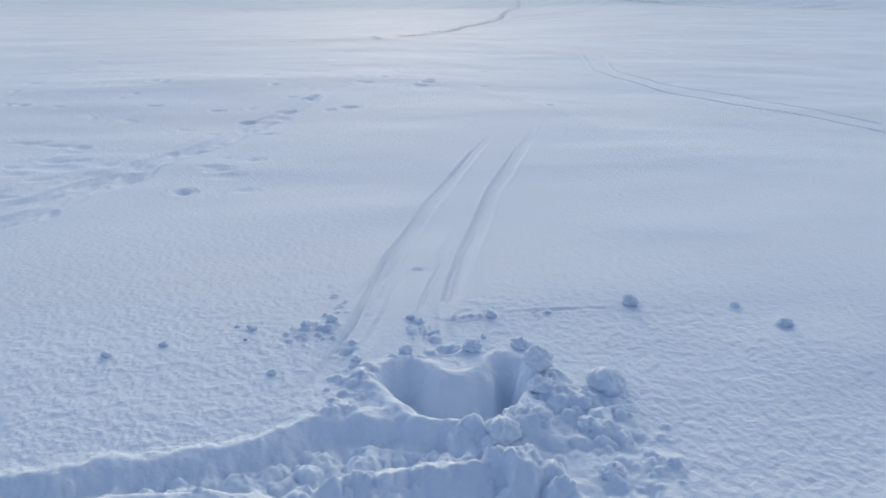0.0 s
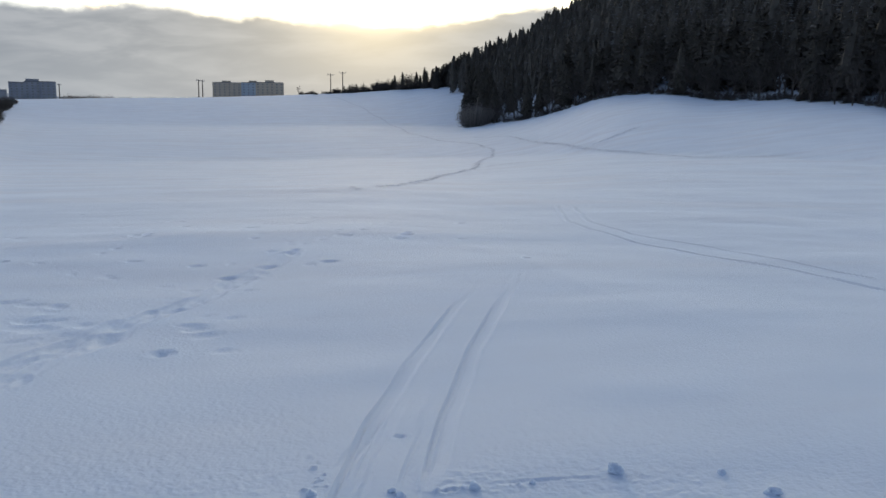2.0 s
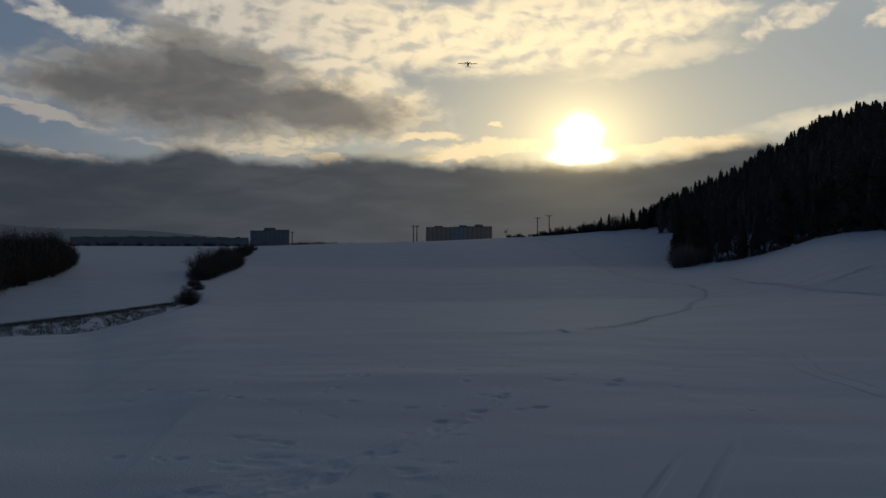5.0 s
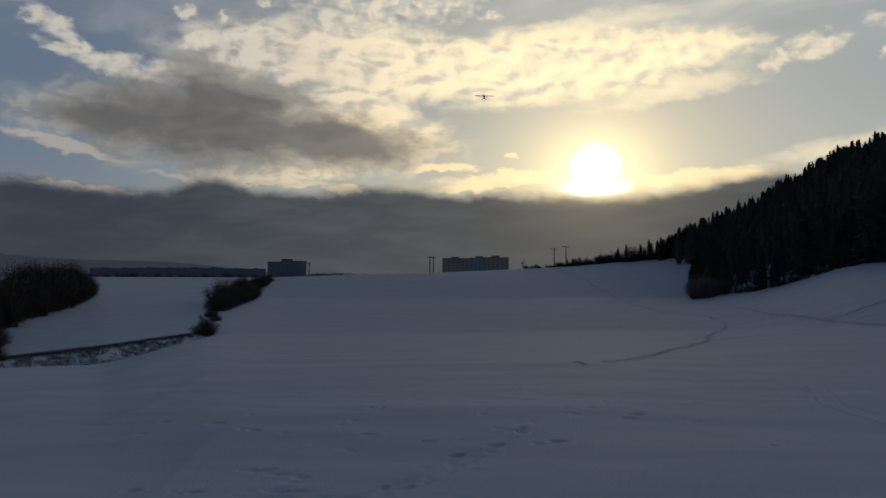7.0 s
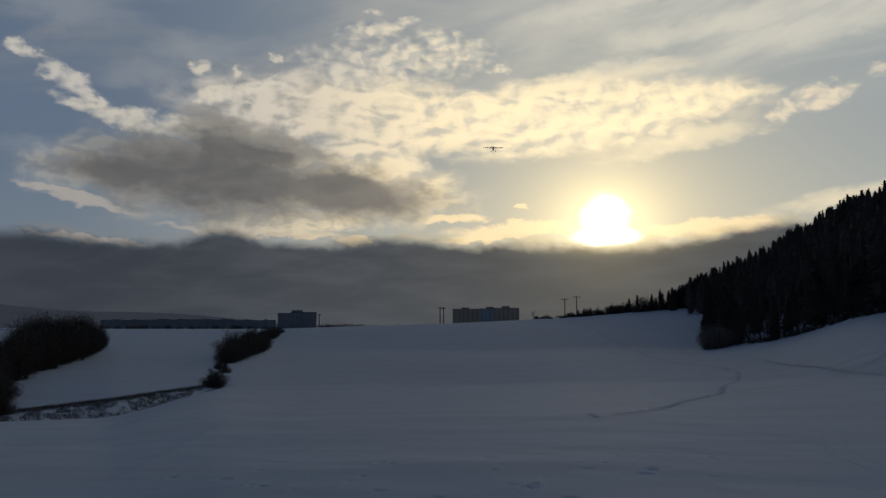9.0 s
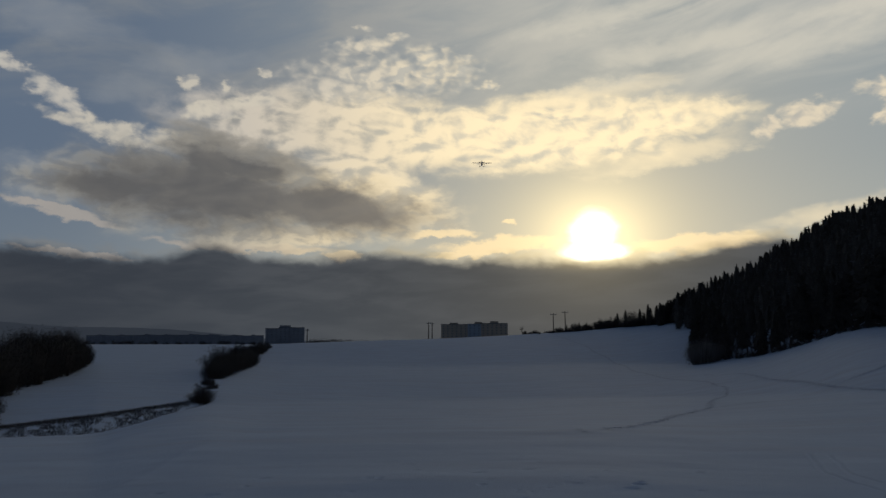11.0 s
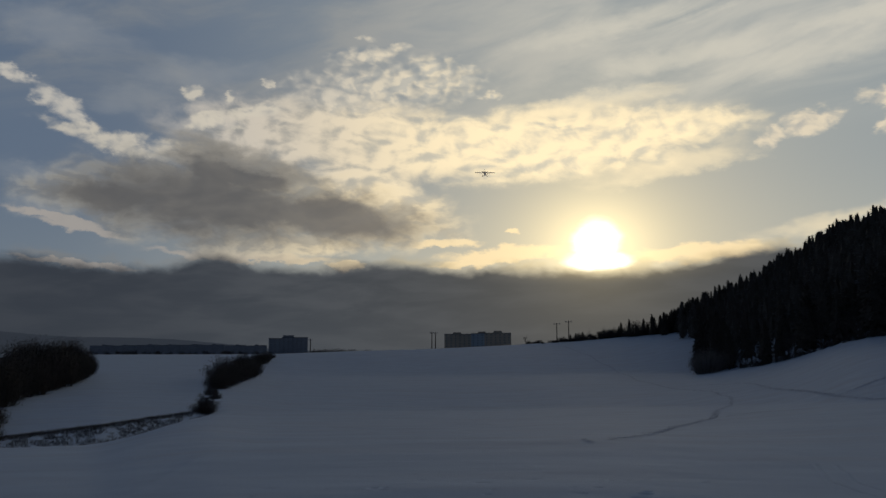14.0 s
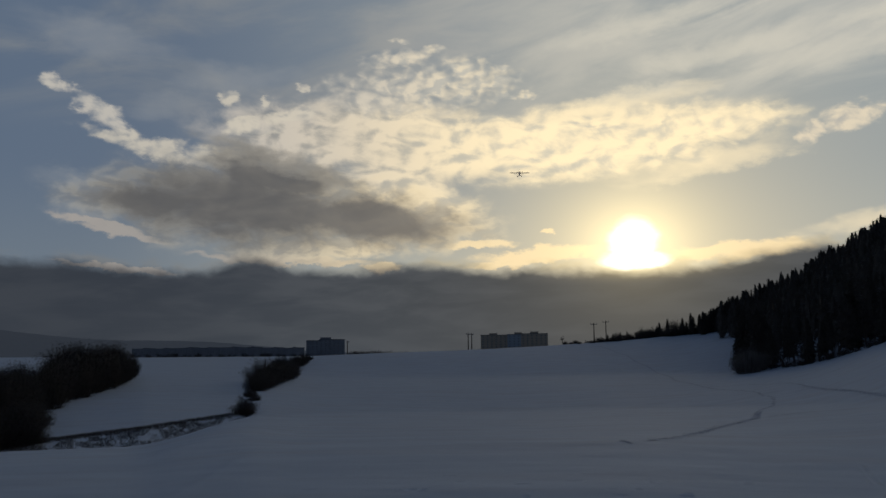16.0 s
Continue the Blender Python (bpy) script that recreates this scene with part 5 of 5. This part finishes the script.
wing_piece("wing", -0.978, 0.978, 0.0, 0.70, FOAM, steps=60)
for s in (-1, 1):
    wing_piece("flap", s * 0.09, s * 0.478, 0.708, 1.0, FOAM, droop=0.012)
    wing_piece("aileron", s * 0.484, s * 0.90, 0.708, 1.0, FOAM, droop=0.010)
    wing_piece("wing_tip_edge", s * 0.905, s * 0.979, 0.708, 0.995, FOAM, droop=0.008)
    wing_piece("wing_tip_cap", s * 0.955, s * 0.998, 0.0, 0.85, CHARCOAL, 0.002, label="charcoal wing tip cap")
    v, f = [], []
    tip = on_wing(s * 0.995, 0.35, 0)
    bm = bmesh.new()
    bmesh.ops.create_icosphere(bm, subdivisions=2, radius=0.010, matrix=Matrix.Translation(tip + Vector((s * 0.006, 0, 0))))
    part("navigation_light", bm, lamp_material("red_light", (0.9, 0.10, 0.08)) if s < 0 else lamp_material("green_light", (0.05, 0.75, 0.45)), plane,
         "red navigation light" if s < 0 else "green navigation light", True)
    # vortex generators along the leading edge
    for i in range(18):
        x = s * (0.10 + 0.045 * i)
        p = on_wing(x, 0.045, thick(0.045) * 1.15)
        bm = bmesh.new()
        box(bm, -0.005, 0.005, -0.004, 0.004, -0.002, 0.0045, Matrix.Translation(p) @ Matrix.Rotation(PITCH, 4, "X"))
        part("vortex_generator", bm, CHARCOAL, plane)
    # screws and servo plates on the back of the wing
    for x, c in ((0.33, 0.66), (0.56, 0.66)):
        p = on_wing(s * x, c, thick(c) * 1.15)
        bm = bmesh.new()
        box(bm, -0.009, 0.009, -0.007, 0.007, -0.001, 0.0015, Matrix.Translation(p) @ Matrix.Rotation(PITCH, 4, "X"))
        part("hinge_plate", bm, STRUT, plane)
# dark panel over the middle of the wing, and a faded strip of trim along one leading edge
wing_piece("centre_panel", -0.075, 0.072, 0.004, 0.99, NAVY, 0.0025, label="navy centre panel", steps=6)
for x0, x1 in ((-0.86, -0.82), (-0.81, -0.74), (-0.73, -0.65), (-0.64, -0.56), (-0.53, -0.48)):
    v = [on_wing(x0, 0.20, thick(0.20) * 1.15 + 0.0012), on_wing(x1, 0.20, thick(0.20) * 1.15 + 0.0012), on_wing(x1, 0.32, thick(0.32) * 1.15 + 0.0012), on_wing(x0 - 0.015, 0.32, thick(0.32) * 1.15 + 0.0012)]
    solid("trim_strip", v + [p - Vector((0, 0, 0.001)) for p in v], [(0, 1, 2, 3), (7, 6, 5, 4), (0, 4, 5, 1), (1, 5, 6, 2), (2, 6, 7, 3), (3, 7, 4, 0)], STRUT, plane, "grey trim strip", False)


def body_ring(y, half, low, top, n=20, power=3.2):
    """A rounded box section of the fuselage."""
    ring = []
    for i in range(n):
        a = 2 * math.pi * i / n
        c, s = math.cos(a), math.sin(a)
        k = (abs(c) ** power + abs(s) ** power) ** (-1 / power)
        ring.append(Vector((half * c * k, y, (low + top) / 2 + (top - low) / 2 * s * k)))
    return ring


BODY = ((0.47, 0.030, 0.195, 0.245), (0.455, 0.062, 0.165, 0.270), (0.40, 0.078, 0.142, 0.288), (0.26, 0.086, 0.122, 0.302), (0.14, 0.092, 0.110, 0.315), (0.0, 0.092, 0.102, 0.302),
        (-0.15, 0.084, 0.102, 0.278), (-0.28, 0.060, 0.106, 0.246), (-0.42, 0.040, 0.112, 0.212), (-0.56, 0.022, 0.120, 0.188), (-0.67, 0.010, 0.130, 0.172))
solid("fuselage", *loft([body_ring(*b) for b in BODY]), FOAM, plane)


def body_at(y):
    ys = [b[0] for b in BODY][::-1]
    return tuple(float(np.interp(y, ys, [b[k] for b in BODY][::-1])) for k in (1, 2, 3))


# sloping smoked rear window behind the wing
rings = []
for y, k in ((-0.10, 0.98), (-0.15, 0.98), (-0.20, 0.98), (-0.27, 0.90), (-0.34, 0.62), (-0.39, 0.25)):
    half, low, top = body_at(y)
    rings.append([Vector((half * k * q * 0.98, y, top + 0.008 - 0.012 * q * q)) for q in (-1, -0.5, 0, 0.5, 1)] + [Vector((half * k * q * 0.98, y, top - 0.012)) for q in (1, 0.5, 0, -0.5, -1)])
solid("rear_window", *loft(rings), SMOKE, plane, "smoked rear window")
for s in (-1, 1):
    rings = []
    for y in (-0.16, -0.08, 0.02, 0.12, 0.20):
        half, low, top = body_at(y)
        up, dn = top - 0.018, low + (top - low) * (0.52 + 0.25 * max(0, -y))
        rings.append([Vector((s * (half + e), y, z)) for e, z in ((0.003, dn), (0.004, (up + dn) / 2), (0.002, up), (-0.008, up), (-0.008, dn))])
    solid("side_window", *loft(rings), SMOKE, plane, "smoked cabin window")
    # two curved stripes and a block of lettering on the fuselage side, as bars
    for k, (drop, wide) in enumerate(((0.0, 0.010), (0.020, 0.006))):
        rings = []
        for i in range(13):
            y = 0.10 - 0.50 * i / 12
            half, low, top = body_at(y)
            z = low + (top - low) * (0.60 - 0.16 * (i / 12)) - drop
            rings.append([Vector((s * (half + e), y, z + h)) for e, h in ((0.0022, 0), (0.0022, wide), (-0.004, wide), (-0.004, 0))])
        solid("stripe", *loft(rings), CHARCOAL, plane, "charcoal stripe")
    for i in range(4):
        y0 = -0.16 - 0.035 * i
        half, low, top = body_at(y0)
        h1, _, _ = body_at(y0 - 0.026)
        z = low + 0.025
        v = [Vector((s * (half + 0.003), y0, z)), Vector((s * (h1 + 0.003), y0 - 0.026, z)), Vector((s * (h1 + 0.003), y0 - 0.026, z + 0.030)), Vector((s * (half + 0.003), y0, z + 0.034))]
        solid("lettering_bar", v + [p - Vector((s * 0.006, 0, 0)) for p in v], [(0, 1, 2, 3), (7, 6, 5, 4), (0, 4, 5, 1), (1, 5, 6, 2), (2, 6, 7, 3), (3, 7, 4, 0)], CHARCOAL, plane, "dark lettering bar", False)

# tail: fin and rudder, stabiliser and elevators
def slab(outline, thickness, place):
    """A plate with a rounded edge from an outline of pairs; place turns a pair and an offset into a point."""
    cx, cy = sum(p[0] for p in outline) / len(outline), sum(p[1] for p in outline) / len(outline)
    rings = []
    for off, k in ((-0.5, 0.93), (-0.42, 0.985), (0, 1.0), (0.42, 0.985), (0.5, 0.93)):
        rings.append([place(cx + (a - cx) * k, cy + (b - cy) * k, off * thickness) for a, b in outline])
    return loft(rings)


upright = lambda y, z, o: Vector((o, y, z))
solid("fin", *slab([(-0.46, 0.19), (-0.50, 0.25), (-0.545, 0.345), (-0.575, 0.388), (-0.598, 0.398), (-0.600, 0.30), (-0.600, 0.18), (-0.58, 0.165)], 0.018, upright), FOAM, plane)
solid("rudder", *slab([(-0.604, 0.398), (-0.630, 0.396), (-0.665, 0.375), (-0.690, 0.32), (-0.698, 0.25), (-0.695, 0.17), (-0.675, 0.118), (-0.635, 0.098), (-0.604, 0.12), (-0.604, 0.25)], 0.016, upright), FOAM, plane)
v, f = [], []
tube(v, f, [Vector((-0.004, y, z)) for y, z in ((-0.488, 0.225), (-0.52, 0.29), (-0.548, 0.350), (-0.578, 0.393), (-0.605, 0.402), (-0.640, 0.396))], [0.0105] * 6, 6)
shell("fin_edge", v, f, CHARCOAL, plane, "charcoal fin edge", True)
TAIL_Z, TAIL_Y = 0.168, -0.60
for s in (-1, 1):
    lying = lambda x, y, o: Vector((s * x, TAIL_Y + y * math.cos(0.14), TAIL_Z + y * math.sin(0.14) + o + 0.02 * x))
    edge = [(0.012 + 0.333 * math.sin(math.pi / 2 * i / 9), 0.105 * math.cos(math.pi / 2 * i / 9) ** 0.75 + 0.004) for i in range(10)]
    solid("stabiliser", *slab([(0.012, 0.004)] + edge, 0.016, lying), FOAM, plane)
    edge = [(0.014 + 0.331 * math.sin(math.pi / 2 * i / 9), -0.088 * math.cos(math.pi / 2 * i / 9) ** 0.7 - 0.003) for i in range(10)]
    solid("elevator", *slab([(0.014, -0.001)] + edge, 0.014, lying), FOAM, plane)
bm = bmesh.new()
box(bm, -0.006, 0.010, -0.70, -0.68, 0.155, 0.185)
part("control_horn", bevelled(bm, 0.002, 1), CHARCOAL, plane)

# wing struts, undercarriage and skis
def rod(name, points, r, mat=STRUT, parent=plane, label="", sides=8):
    v, f = [], []
    tube(v, f, [Vector(p) for p in points], [r] * len(points), sides)
    return shell(name, v, f, mat, parent, label, True)


for s in (-1, 1):
    low = (s * 0.086, 0.10, 0.118)
    rod("wing_strut", [low, (s * 0.50, 0.085, 0.306)], 0.0075)
    rod("wing_strut", [low, (s * 0.57, -0.06, 0.288)], 0.006)
    rod("jury_strut", [(s * 0.275, 0.092, 0.204), (s * 0.275, 0.09, 0.300)], 0.004)
    rod("jury_strut", [(s * 0.285, 0.035, 0.190), (s * 0.285, 0.06, 0.296)], 0.004)
    rod("jury_strut", [(s * 0.275, 0.092, 0.210), (s * 0.285, 0.035, 0.196)], 0.003)
    leg = rod("undercarriage_leg", [(s * 0.06, 0.16, 0.115), (s * 0.16, 0.19, 0.072), (s * 0.215, 0.21, 0.048)], 0.008)
    rod("axle", [(s * 0.19, 0.21, 0.046), (s * 0.255, 0.21, 0.046)], 0.006, CHARCOAL)


def ski(name, x, back, front, width, tilt=0.0):
    """A flat runner with upturned tip, a rib along it and white marks."""
    n, rings, ribs = 16, [], []
    for i in range(n + 1):
        u = i / n
        y = back + (front - back) * u
        z = 0.004 + tilt * (front - y) + 0.045 * max(0, (u - 0.70) / 0.30) ** 2
        w = width / 2 * (1.0 if u < 0.8 else math.sqrt(max(0.08, 1 - ((u - 0.8) / 0.2) ** 2)))
        rings.append([Vector((x - w, y, z)), Vector((x - w, y, z + 0.006)), Vector((x - w * 0.8, y, z + 0.009)), Vector((x + w * 0.8, y, z + 0.009)), Vector((x + w, y, z + 0.006)), Vector((x + w, y, z))])
        if 0.2 < u < 0.75:
            ribs.append([Vector((x + e, y, z + h)) for e, h in ((-0.006, 0.006), (-0.005, 0.028), (0.005, 0.028), (0.006, 0.006))])
    base = solid(name, *loft(rings), SKI, plane, "red-orange snow ski")
    solid("rib", *loft(ribs), CHARCOAL, base)
    for y0, y1, e in ((0.28, 0.40, -0.18), (0.36, 0.52, 0.12), (0.48, 0.58, -0.1)):
        ya, yb = back + (front - back) * y0, back + (front - back) * y1
        v = [Vector((x + width * (e - 0.16), ya, 0.0142 + tilt * (front - ya))), Vector((x + width * (e + 0.2), ya, 0.0142 + tilt * (front - ya))), Vector((x + width * (e + 0.14), yb, 0.0142 + tilt * (front - yb))), Vector((x + width * (e - 0.2), yb, 0.0142 + tilt * (front - yb)))]
        solid("white_mark", v + [p - Vector((0, 0, 0.004)) for p in v], [(0, 1, 2, 3), (7, 6, 5, 4), (0, 4, 5, 1), (1, 5, 6, 2), (2, 6, 7, 3), (3, 7, 4, 0)], WHITE_MARK, base, "white mark", False)
    return base


ski("main_ski", -0.225, 0.04, 0.33, 0.085)
ski("main_ski", 0.225, 0.04, 0.33, 0.085)
ski("tail_ski", -0.018, -0.63, -0.38, 0.060)
rod("tail_ski_strut", [(0, -0.50, 0.012), (0.0, -0.54, 0.07), (0, -0.60, 0.125)], 0.006, CHARCOAL)
